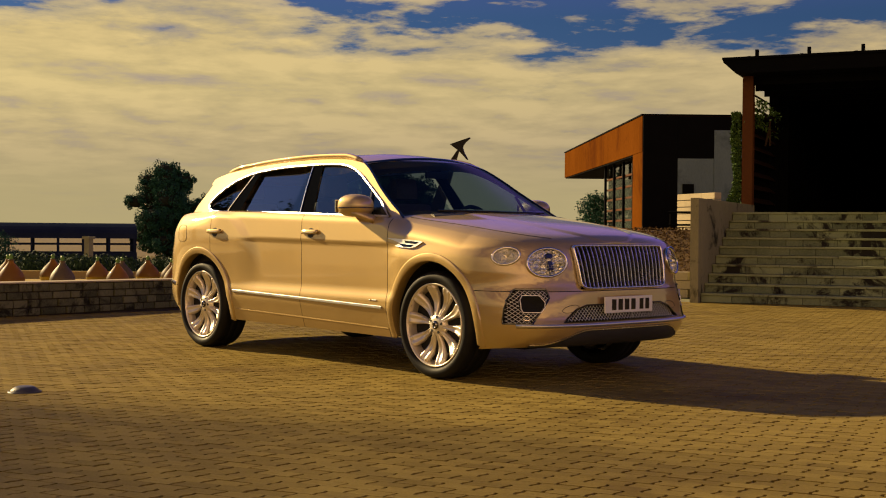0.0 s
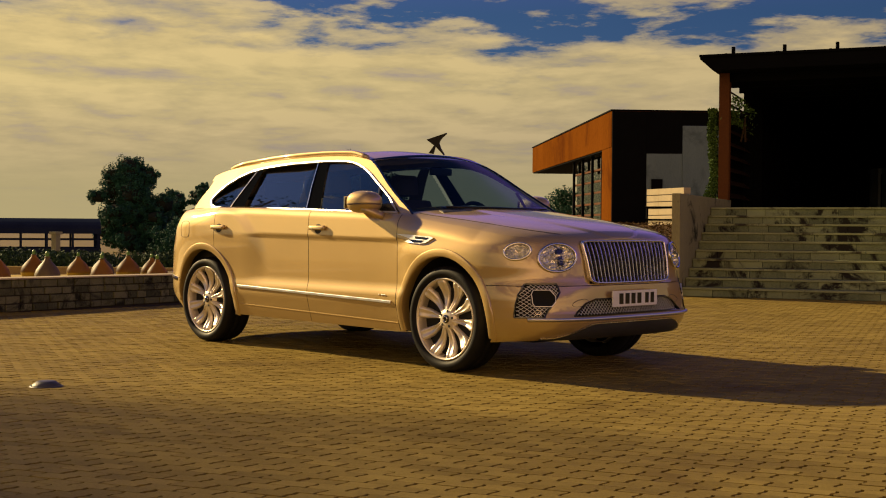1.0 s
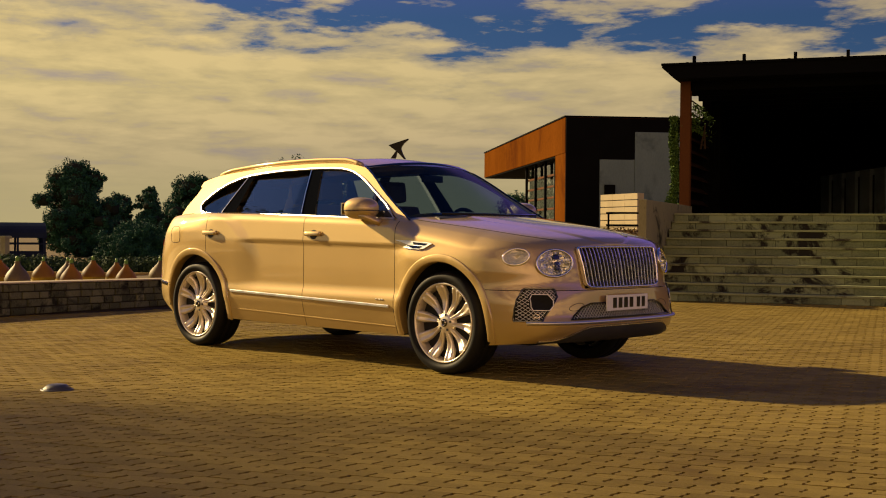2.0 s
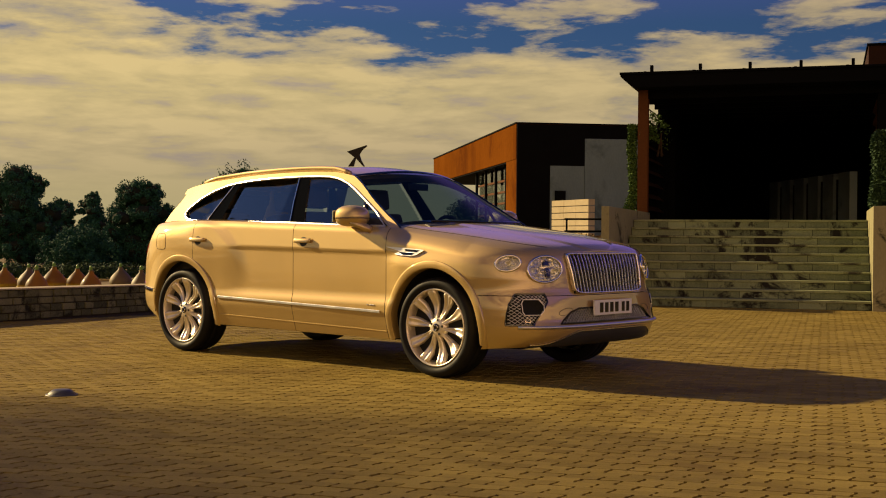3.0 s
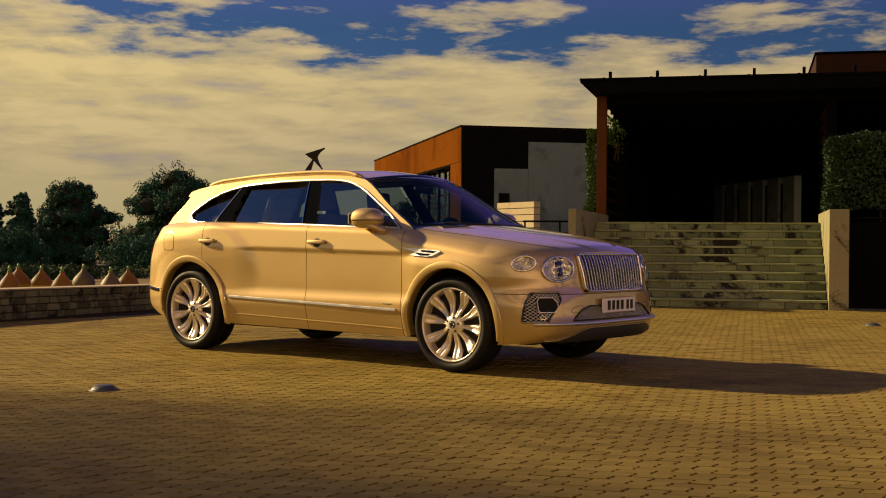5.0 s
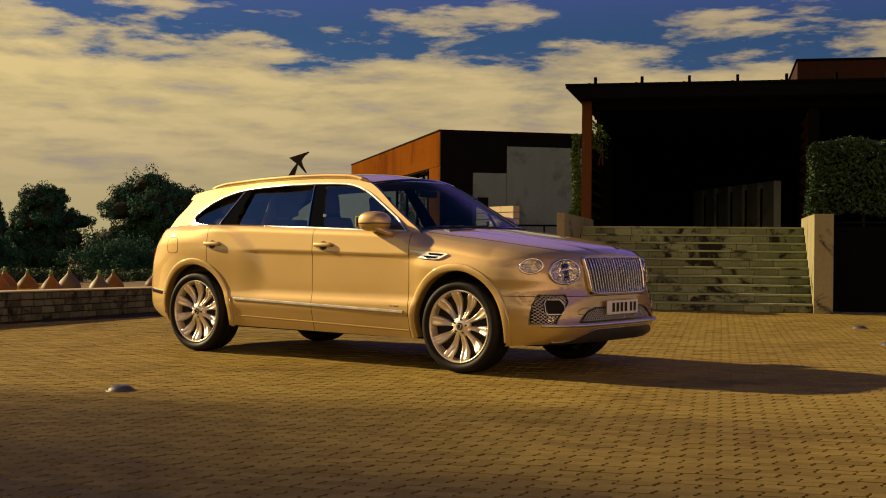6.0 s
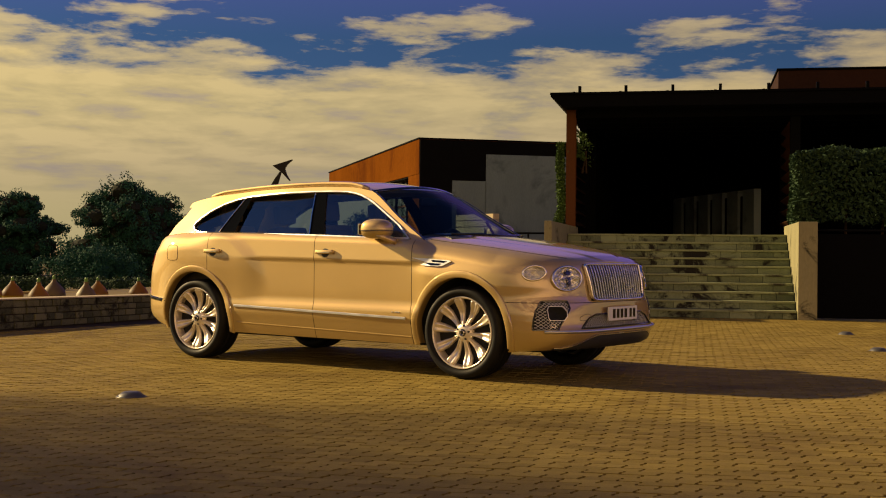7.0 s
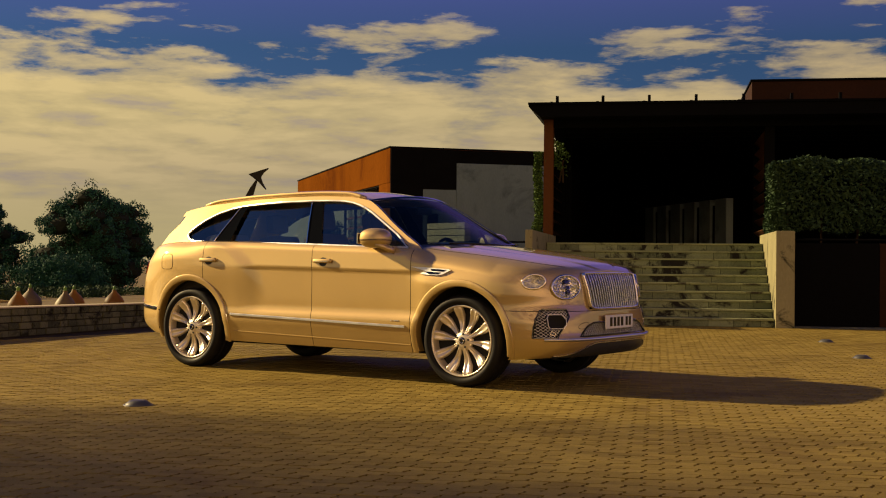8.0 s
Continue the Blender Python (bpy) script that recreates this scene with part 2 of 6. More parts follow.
M_PAINT = paint_mat()
M_VENT = mottled("satin_bright_metal", (0.78, 0.77, 0.75), (0.88, 0.87, 0.85), 9, 200, 0.42, 0.0, 0.8)
M_MESH = mottled("satin_mesh_metal", (0.70, 0.69, 0.68), (0.80, 0.79, 0.77), 9, 200, 0.45, 0.0, 0.6)
M_GRILLE = mottled("grille_chrome", (0.80, 0.79, 0.77), (0.88, 0.87, 0.85), 9, 200, 0.24, 0.0, 0.95)
M_BRIGHT = mottled("brushed_bright_trim", (0.60, 0.59, 0.58), (0.70, 0.69, 0.68), 9, 200, 0.36, 0.0, 0.85)
M_CHROME = plain("polished_chrome", (0.75, 0.73, 0.70), 0.09, 1.0)
M_SATIN = mottled("satin_silver", (0.42, 0.38, 0.33), (0.55, 0.5, 0.44), 8, 120, 0.26, 0.0, 1.0)
M_ALLOY = mottled("polished_alloy", (0.70, 0.62, 0.50), (0.82, 0.75, 0.62), 12, 160, 0.36, 0.02, 0.6)
M_BLACK = plain("gloss_black", (0.006, 0.006, 0.007), 0.12, 0.0, 0.6)
M_PILLAR = plain("black_window_pillar", (0.005, 0.006, 0.009), 0.5)
M_PILLAR.node_tree.nodes["Principled BSDF"].inputs["Specular IOR Level"].default_value = 0.0
M_TRIM = mottled("matt_black_plastic", (0.008, 0.008, 0.009), (0.016, 0.016, 0.017), 6, 90, 0.55, 0.05)
M_CHIN = mottled("satin_grey_chin", (0.05, 0.05, 0.056), (0.075, 0.075, 0.082), 6, 90, 0.42, 0.03, 0.4)
M_TYRE = mottled("tyre_rubber", (0.006, 0.006, 0.007), (0.012, 0.012, 0.013), 9, 140, 0.6, 0.08)
M_TYRE.node_tree.nodes["Principled BSDF"].inputs["Specular IOR Level"].default_value = 0.15
# near-black for hollows and gaps: their shade put into the colour
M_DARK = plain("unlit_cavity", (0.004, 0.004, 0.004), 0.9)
M_GLASS = glass_mat("tinted_side_glass", (0.46, 0.54, 0.58), 0.0, 0.11)
M_SCREEN = glass_mat("windscreen_glass", (0.28, 0.37, 0.48), 0.0, -0.005, 0.30)
M_LENS = glass_mat("clear_lens", (0.97, 0.97, 0.97), 0.0, 0.0)
M_CRYSTAL = plain("cut_crystal_reflector", (0.95, 0.94, 0.90), 0.12, 0.9, 0.5)
M_LEATHER = mottled("cream_leather", (0.12, 0.08, 0.055), (0.18, 0.125, 0.085), 7, 80, 0.5, 0.1)
M_CABIN = mottled("dark_cabin_trim", (0.012, 0.011, 0.011), (0.025, 0.023, 0.022), 6, 70, 0.6, 0.05)
M_RED = plain("red_lamp_lens", (0.35, 0.012, 0.01), 0.15, 0.0, 0.5)
M_PLATE = mottled("number_plate_white", (0.70, 0.69, 0.66), (0.80, 0.79, 0.76), 10, 90, 0.35, 0.0)
M_PAVER = mottled("worn_clay_paver", (0.176, 0.124, 0.031), (0.305, 0.225, 0.060), 0.9, 70, 0.70, 0.25, per_piece=0.24, stain=(0.11, 0.07, 0.024), stain_scale=0.45, stain_at=(0.55, 0.75))
M_PAVER.node_tree.nodes["Principled BSDF"].inputs["Specular IOR Level"].default_value = 0.03
M_BED = mottled("paver_joint_sand", (0.036, 0.027, 0.016), (0.068, 0.050, 0.029), 2.0, 90, 0.95, 0.3)
M_EARTH = mottled("dry_earth", (0.10, 0.075, 0.035), (0.22, 0.16, 0.075), 0.4, 14, 0.95, 0.4)
M_MULCH = mottled("bark_mulch", (0.055, 0.032, 0.012), (0.17, 0.105, 0.04), 5.0, 40, 0.95, 0.9)
M_WALLSTONE = mottled("rough_limestone_block", (0.066, 0.070, 0.036), (0.18, 0.176, 0.090), 2.2, 45, 0.9, 0.5, per_piece=0.35, stain=(0.022, 0.022, 0.013), stain_scale=2.2, stain_at=(0.52, 0.62))
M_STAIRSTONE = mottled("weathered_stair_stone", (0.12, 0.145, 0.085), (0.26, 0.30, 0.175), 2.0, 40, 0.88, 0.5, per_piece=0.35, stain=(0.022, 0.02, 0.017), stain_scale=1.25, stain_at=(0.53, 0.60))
M_MORTAR = mottled("dark_mortar", (0.03, 0.026, 0.018), (0.06, 0.05, 0.035), 3, 60, 0.95, 0.3)
# tread slabs, a paler tone than the riser stones
M_TREAD = mottled("paler_tread_stone", (0.18, 0.20, 0.11), (0.31, 0.34, 0.19), 1.8, 45, 0.86, 0.3, stain=(0.05, 0.045, 0.032), stain_scale=1.1, stain_at=(0.54, 0.62))
M_CAP = mottled("pale_coping_stone", (0.34, 0.28, 0.18), (0.48, 0.40, 0.26), 1.5, 50, 0.85, 0.25)
M_CONC = mottled("cast_concrete", (0.205, 0.205, 0.118), (0.31, 0.31, 0.185), 1.1, 30, 0.8, 0.2, stain=(0.15, 0.135, 0.11), stain_scale=0.7, stretch=(1, 1, 0.35))
M_GREYCONC = mottled("grey_cast_concrete", (0.100, 0.140, 0.155), (0.155, 0.208, 0.230), 0.8, 25, 0.85, 0.2, stain=(0.072, 0.102, 0.112), stain_scale=0.5, stretch=(1, 1, 0.25))
M_PANEL = mottled("pale_blue_grey_concrete", (0.21, 0.28, 0.32), (0.29, 0.37, 0.42), 0.8, 25, 0.85, 0.2, stain=(0.15, 0.20, 0.23), stain_scale=0.7)
M_CHEEK = mottled("stained_cheek_concrete", (0.21, 0.195, 0.11), (0.32, 0.30, 0.175), 1.3, 35, 0.85, 0.2, stain=(0.03, 0.031, 0.02), stain_scale=1.5, stain_at=(0.54, 0.63), stretch=(1, 1, 0.4))
M_RENDER = mottled("ochre_render", (0.40, 0.285, 0.070), (0.54, 0.395, 0.11), 1.0, 40, 0.9, 0.2)
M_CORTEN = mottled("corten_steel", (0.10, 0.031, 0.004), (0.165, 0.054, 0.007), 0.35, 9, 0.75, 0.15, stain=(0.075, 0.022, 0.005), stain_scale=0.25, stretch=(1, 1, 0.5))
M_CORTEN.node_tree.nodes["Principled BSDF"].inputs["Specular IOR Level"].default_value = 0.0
M_DARKRUST = mottled("dark_rusted_sheet", (0.020, 0.009, 0.005), (0.040, 0.017, 0.009), 0.8, 20, 0.85, 0.15)
M_RUSTBEAM = mottled("rusted_post_steel", (0.065, 0.024, 0.008), (0.12, 0.044, 0.013), 1.4, 30, 0.8, 0.2)
# near-black for steel, and for the covered terrace where there is only shade
M_STEEL_AND_SHADE = mottled("blackened_steel_and_shade", (0.0022, 0.0024, 0.0028), (0.005, 0.0052, 0.006), 1.5, 30, 0.85, 0.1)
M_STEEL_AND_SHADE.node_tree.nodes["Principled BSDF"].inputs["Specular IOR Level"].default_value = 0.04
M_DEMI = dusty_glass_mat()
M_WINE = mottled("aged_amber_liquid", (0.22, 0.15, 0.012), (0.36, 0.24, 0.025), 5, 30, 0.25, 0.0)
M_CLAY = mottled("dusty_bottle_skin", (0.075, 0.053, 0.018), (0.14, 0.094, 0.030), 3.5, 40, 0.62, 0.15)
M_STOPPER = mottled("green_stopper", (0.06, 0.15, 0.02), (0.11, 0.24, 0.04), 8, 60, 0.5, 0.1)
M_BARK = mottled("pine_bark", (0.035, 0.022, 0.014), (0.075, 0.05, 0.032), 3, 30, 0.95, 0.5, stretch=(1, 1, 0.3))
M_PINE = leaf_mat("pine_needles", (0.007, 0.038, 0.030), (0.027, 0.105, 0.060))
# crown filler: the shade between the needles put into a dark colour
M_CROWNSHADE = mottled("crown_core_shade", (0.010, 0.013, 0.009), (0.022, 0.027, 0.018), 4, 30, 0.95, 0.5)
M_IVY = leaf_mat("climber_leaves", (0.022, 0.055, 0.010), (0.085, 0.15, 0.026))
M_SHRUB = leaf_mat("shrub_leaves", (0.013, 0.034, 0.014), (0.042, 0.080, 0.028))
M_SHED = mottled("weathered_shed_roof", (0.010, 0.015, 0.034), (0.020, 0.027, 0.050), 0.3, 6, 0.9, 0.1)
M_SHED.node_tree.nodes["Principled BSDF"].inputs["Specular IOR Level"].default_value = 0.0
M_SCULPT = plain("blackened_bronze", (0.006, 0.006, 0.006), 0.5, 0.6)
M_STUD = mottled("cast_aluminium", (0.06, 0.058, 0.056), (0.11, 0.107, 0.10), 10, 120, 0.5, 0.1, 0.3)
M_WINDOW = glass_mat("window_glass", (0.75, 0.78, 0.75), 0.0, 0.04)


# ---- mesh helpers ----
def part(name, bm, material, parent=None, label="", smooth=False):
    """Links a bmesh as one mesh object, under a thing or a part."""
    me = bpy.data.meshes.new(name)
    bmesh.ops.recalc_face_normals(bm, faces=bm.faces)
    bm.to_mesh(me)
    bm.free()
    me.materials.append(material)
    if smooth:
        for p in me.polygons:
            p.use_smooth = True
    ob = new(name, me)
    if parent is not None:
        ob.parent = parent
    if label:
        ob["label"] = label
    return ob


def raw(name, verts, faces, material, parent=None, label="", smooth=False):
    me = bpy.data.meshes.new(name)
    me.from_pydata([tuple(v) for v in verts], [], faces)
    me.update()
    me.materials.append(material)
    if smooth:
        for p in me.polygons:
            p.use_smooth = True
    ob = new(name, me)
    if parent is not None:
        ob.parent = parent
    if label:
        ob["label"] = label
    return ob


def thing(name, label, category, at=(0, 0, 0), rz=0.0, group="", kind=""):
    e = new(name)
    e.matrix_world = pose(*at, 0, 0, rz)
    return tagged(e, label, category, group, kind)


def box(bm, lo, hi, bevel=0.0, m=None):
    c = [(a + b) / 2 for a, b in zip(lo, hi)]
    s = [max(b - a, 1e-4) for a, b in zip(lo, hi)]
    mat = Matrix.Translation(c) @ Matrix.Diagonal((*s, 1))
    if m is not None:
        mat = m @ mat
    g = bmesh.ops.create_cube(bm, size=1, matrix=mat)
    if bevel:
        es = list({e for v in g["verts"] for e in v.link_edges})
        bmesh.ops.bevel(bm, geom=es, offset=bevel, segments=2, affect="EDGES", profile=0.7)
    return bm


def boxed(lo, hi, bevel=0.0, m=None):
    return box(bmesh.new(), lo, hi, bevel, m)


def tube(bm, a, b, r1, r2=None, seg=10, caps=True):
    a, b = Vector(a), Vector(b)
    d = b - a
    q = d.to_track_quat("Z", "Y").to_matrix().to_4x4()
    bmesh.ops.create_cone(bm, cap_ends=caps, segments=seg, radius1=r1, radius2=r1 if r2 is None else r2, depth=d.length, matrix=Matrix.Translation((a + b) / 2) @ q)
    return bm


def lathe(bm, profile, seg=32, m=None):
    """Turns (radius, height) pairs round z."""
    m = m or Matrix()
    rings = []
    for r, z in profile:
        if r < 1e-5:
            rings.append([bm.verts.new(m @ Vector((0, 0, z)))])
        else:
            rings.append([bm.verts.new(m @ Vector((r * math.cos(2 * math.pi * i / seg), r * math.sin(2 * math.pi * i / seg), z))) for i in range(seg)])
    for A, B in zip(rings, rings[1:]):
        for i in range(seg):
            j = (i + 1) % seg
            if len(A) == 1 and len(B) == 1:
                continue
            if len(A) == 1:
                bm.faces.new((A[0], B[i], B[j]))
            elif len(B) == 1:
                bm.faces.new((A[i], B[0], A[j]))
            else:
                bm.faces.new((A[i], B[i], B[j], A[j]))
    return bm


def sweep(bm, path, w, d, up=None, closed=False):
    """A flat bar of width w and depth d along a list of points; up: the way of its depth."""
    pts = [Vector(p) for p in path]
    n = len(pts)
    rings = []
    for i, p in enumerate(pts):
        a = pts[i - 1] if (i or closed) else pts[i]
        b = pts[(i + 1) % n] if (i < n - 1 or closed) else pts[i]
        t = (b - a).normalized()
        u = Vector(up(p) if callable(up) else up).normalized()
        s = t.cross(u).normalized()
        u = s.cross(t).normalized()
        prof = [(-w / 2, -d), (w / 2, -d), (w / 2, d * 0.35), (w * 0.3, d), (-w * 0.3, d), (-w / 2, d * 0.35)]
        rings.append([bm.verts.new(p + s * x + u * y) for x, y in prof])
    k = len(rings[0])
    for i in range(n if closed else n - 1):
        A, B = rings[i], rings[(i + 1) % n]
        for j in range(k):
            bm.faces.new((A[j], A[(j + 1) % k], B[(j + 1) % k], B[j]))
    if not closed:
        bm.faces.new(rings[0]), bm.faces.new(rings[-1][::-1])
    return bm


def interp(x, pts):
    """Straight lines through (x, value) pairs in rising x, eased at the joints."""
    if x <= pts[0][0]:
        return pts[0][1]
    for (a, va), (b, vb) in zip(pts, pts[1:]):
        if x <= b:
            return va + (vb - va) * (x - a) / (b - a)
    return pts[-1][1]


def spline(pts):
    """A smooth function through (x, value) pairs in rising x (monotone cubic)."""
    xs, ys = [p[0] for p in pts], [p[1] for p in pts]
    n = len(xs)
    d = [(ys[i + 1] - ys[i]) / (xs[i + 1] - xs[i]) for i in range(n - 1)]
    m = [d[0]] + [0.0 if d[i - 1] * d[i] <= 0 else 2 * d[i - 1] * d[i] / (d[i - 1] + d[i]) for i in range(1, n - 1)] + [d[-1]]

    def f(x):
        if x <= xs[0]:
            return ys[0]
        if x >= xs[-1]:
            return ys[-1]
        i = max(j for j in range(n - 1) if xs[j] <= x)
        hh = xs[i + 1] - xs[i]
        t = (x - xs[i]) / hh
        return ys[i] * (1 + 2 * t) * (1 - t) ** 2 + m[i] * hh * t * (1 - t) ** 2 + ys[i + 1] * t * t * (3 - 2 * t) + m[i + 1] * hh * t * t * (t - 1)
    return f


def smooth01(t):
    t = min(max(t, 0.0), 1.0)
    return t * t * (3 - 2 * t)


def leaves(rng, centres, radius, count, size, squash=0.8):
    """Many small leaf clumps, each two crossed blades, scattered through lumps."""
    V, F = [], []
    for _ in range(count):
        c = centres[rng.randrange(len(centres))]
        r = radius * rng.uniform(0.68, 0.98)
        d = Vector((rng.gauss(0, 1), rng.gauss(0, 1), rng.gauss(0, 1) * squash)).normalized() * r * rng.uniform(0.82, 1.0)
        p = Vector(c[:3]) + d * (c[3] if len(c) > 3 else 1.0)
        s = size * rng.uniform(0.6, 1.4)
        out = (d.normalized() + Vector((rng.gauss(0, 0.35), rng.gauss(0, 0.35), rng.gauss(0, 0.35)))).normalized()
        a = out.cross(Vector((rng.gauss(0, 1), rng.gauss(0, 1), rng.gauss(0, 1)))).normalized()
        b = out.cross(a)
        c2 = out
        i = len(V)
        V += [p - a * s, p + b * s * 0.5, p + a * s, p - b * s * 0.5 + c2 * s * 0.2]
        F.append((i, i + 1, i + 2, i + 3))
    return V, F


# ---- the setting: a terrace frame, turned 24 degrees to the car ----
TURN = 24.0
FRAME_AB = pose(0, 0, 0, 0, 0, TURN)


def ab(a, b, z=0.0):
    return FRAME_AB @ Vector((a, b, z))


def structure(name, label, category="structure"):
    e = new(name)
    return tagged(e, label, category, kind="structure")


# ground: one sheet to the horizon
V, F = [], []


def land(x):
    """The land falls away gently west of the garden."""
    return -0.016 - 2.6 * smooth01((-x - 22) / 55)


NX, NY = 161, 41
for i in range(NX):
    for j in range(NY):
        x = 2600 * ((i - 80) / 80) ** 3
        y = 2600 * ((j - 20) / 20) ** 3
        V.append((x, y, land(x)))
for i in range(NX - 1):
    for j in range(NY - 1):
        k = i * NY + j
        F.append((k, k + NY, k + NY + 1, k + 1))
tagged(raw("ground", V, F, M_EARTH), "dry ochre earth reaching to the horizon", "ground", kind="structure")
courtyard = structure("courtyard_paving", "courtyard of worn tan interlocking pavers", "paving")
part("paver_bed", boxed((-24, -26, -0.012), (24, 9.72, -0.0105), m=FRAME_AB), M_BED, courtyard, "sandy joints between the pavers")

# ---- stairs between two concrete cheek walls ----
A0, A1, B0 = 0.55, 4.62, 9.62
RISE, TREAD, STEPS = 0.145, 0.275, 10
stairs = structure("stairs", "broad flight of ten weathered stone steps", "stairs")
TOP = RISE * STEPS
core = bmesh.new()
for i in range(STEPS):
    box(core, (A0, B0 + i * TREAD + 0.04, i * RISE), (A1, B0 + STEPS * TREAD + 0.4, (i + 1) * RISE - 0.03), m=FRAME_AB)
part("stair_core", core, M_MORTAR, stairs, "dark mortar core")
rs = random.Random(5)
for i in range(STEPS):
    z0, z1 = i * RISE, (i + 1) * RISE
    b = B0 + i * TREAD
    a = A0 + 0.004
    while a < A1 - 0.02:
        w = rs.uniform(0.24, 0.62)
        if A1 - a - w < 0.2:
            w = A1 - a - 0.004
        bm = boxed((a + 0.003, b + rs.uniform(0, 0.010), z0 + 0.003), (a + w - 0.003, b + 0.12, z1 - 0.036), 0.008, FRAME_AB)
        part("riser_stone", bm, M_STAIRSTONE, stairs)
        a += w
    a = A0 + 0.004
    while a < A1 - 0.02:
        w = rs.uniform(0.7, 1.1)
        if A1 - a - w < 0.4:
            w = A1 - a - 0.004
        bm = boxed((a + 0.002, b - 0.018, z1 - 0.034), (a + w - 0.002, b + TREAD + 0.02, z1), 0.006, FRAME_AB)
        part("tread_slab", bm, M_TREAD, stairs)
        a += w

CHEEK = 1.625
for name, a0, a1, b0, b1 in (("cheek_wall_west", 0.415, 0.545, 9.45, 14.3), ("cheek_wall_east", 4.625, 4.93, 9.50, 12.9)):
    bm = boxed((a0, b0, -0.05), (a1, b1, CHEEK), 0.012, FRAME_AB)
    tagged(part(name, bm, M_CHEEK), "smooth cast concrete cheek wall beside the steps", "wall", kind="structure")

# terrace behind the stairs and the earth bank to its west
bm = boxed((0.49, B0 + STEPS * TREAD + 0.02, 0.2), (14.5, 44, TOP - 0.002), m=FRAME_AB)
tagged(part("terrace_floor", bm, M_CONC), "raised concrete terrace above the steps", "floor", kind="structure")
V, F = [], []
NA, NB = 30, 12
for i in range(NA + 1):
    a = 0.41 - 6.3 * i / NA
    for j in range(NB + 1):
        t = j / NB
        b = 11.0 + 5.2 * t
        z = 0.42 + 0.72 * smooth01(t) + 0.05 * noise.noise(Vector((a * 1.3, b * 1.3, 0)))
        V.append(ab(a, b, z))
for i in range(NA):
    for j in range(NB):
        k = i * (NB + 1) + j
        F.append((k, k + 1, k + NB + 2, k + NB + 1))
tagged(raw("earth_bank", V, F, M_MULCH, smooth=True), "bank of brown mulch and earth", "bank", kind="structure")
bm = boxed((-5.85, 16.1, -0.02), (0.45, 24.0, 1.14), m=FRAME_AB)
box(bm, (-10.6, 24.004, -3.0), (-0.96, 84, 1.138), m=FRAME_AB)
tagged(part("upper_ground", bm, M_EARTH), "level upper ground before the steel building", "ground", kind="structure")
rmu = random.Random(77)
V, F = [], []
for _ in range(5200):
    a, t = rmu.uniform(-3.6, 0.38), rmu.random()
    p = ab(a, 11.05 + 5.1 * t, 0.43 + 0.72 * smooth01(t) + 0.05 * noise.noise(Vector((a * 1.3, (11.05 + 5.1 * t) * 1.3, 0))) + rmu.uniform(0.0, 0.03))
    d = Vector((rmu.gauss(0, 1), rmu.gauss(0, 1), rmu.gauss(0, 0.5))).normalized() * rmu.uniform(0.02, 0.055)
    e_ = d.cross(Vector((rmu.gauss(0, 0.4), rmu.gauss(0, 0.4), 1))).normalized() * rmu.uniform(0.008, 0.02)
    i = len(V)
    V += [p - d, p + e_, p + d, p - e_ + Vector((0, 0, 0.012))]
    F.append((i, i + 1, i + 2, i + 3))
tagged(raw("mulch_chips", V, F, M_MULCH), "loose brown bark chips on the bank", "mulch", kind="stuff")
lowwall = structure("low_kerb_wall", "low ochre stone kerb along the earth bank", "wall")
for i in range(9):
    for k in range(3):
        off = 0.3 if k % 2 else 0.0
        bm = boxed((0.10 - (i + 1) * 0.62 + off * 0.5 + 0.006, 10.72, k * 0.145 + 0.004), (0.10 - i * 0.62 + off * 0.5 - 0.006, 11.0, (k + 1) * 0.145 - 0.004), 0.008, FRAME_AB)
        part("kerb_stone", bm, M_CAP, lowwall)

# ---- pergola ----
ROOF_Z0, ROOF_Z1 = 4.11, 4.40
pergola = thing("pergola", "dark steel pergola with a flat overhanging roof over the steps", "pergola")
bm = bmesh.new()
prof = [(-0.02, ROOF_Z1), (-0.02, ROOF_Z1 - 0.07), (0.22, ROOF_Z0), (13.6, ROOF_Z0), (13.6, ROOF_Z1)]
front = [bm.verts.new(ab(a, 13.98, z)) for a, z in prof]
back = [bm.verts.new(ab(a, 21.5, z)) for a, z in prof]
bm.faces.new(front), bm.faces.new(back[::-1])
for i in range(len(prof)):
    j = (i + 1) % len(prof)
    bm.faces.new((front[i], front[j], back[j], back[i]))
part("roof", bm, M_STEEL_AND_SHADE, pergola, "flat blackened steel roof with a chamfered end")
part("roof_edge_strip", boxed((-0.03, 13.94, ROOF_Z1 - 0.035), (13.6, 13.978, ROOF_Z1 + 0.012), 0.004, FRAME_AB), M_STEEL_AND_SHADE, pergola)
for k in range(13):
    a = 0.55 + 0.962 * k
    bm = bmesh.new()
    box(bm, (a - 0.03, 14.32, ROOF_Z1 - 0.01), (a + 0.03, 14.42, ROOF_Z1 + 0.19), 0.006, FRAME_AB)
    part("roof_bracket", bm, M_STEEL_AND_SHADE, pergola)
    part("roof_bolt", boxed((a - 0.13, 14.12, ROOF_Z1 - 0.01), (a - 0.075, 14.2, ROOF_Z1 + 0.045), 0.006, FRAME_AB), M_STEEL_AND_SHADE, pergola)
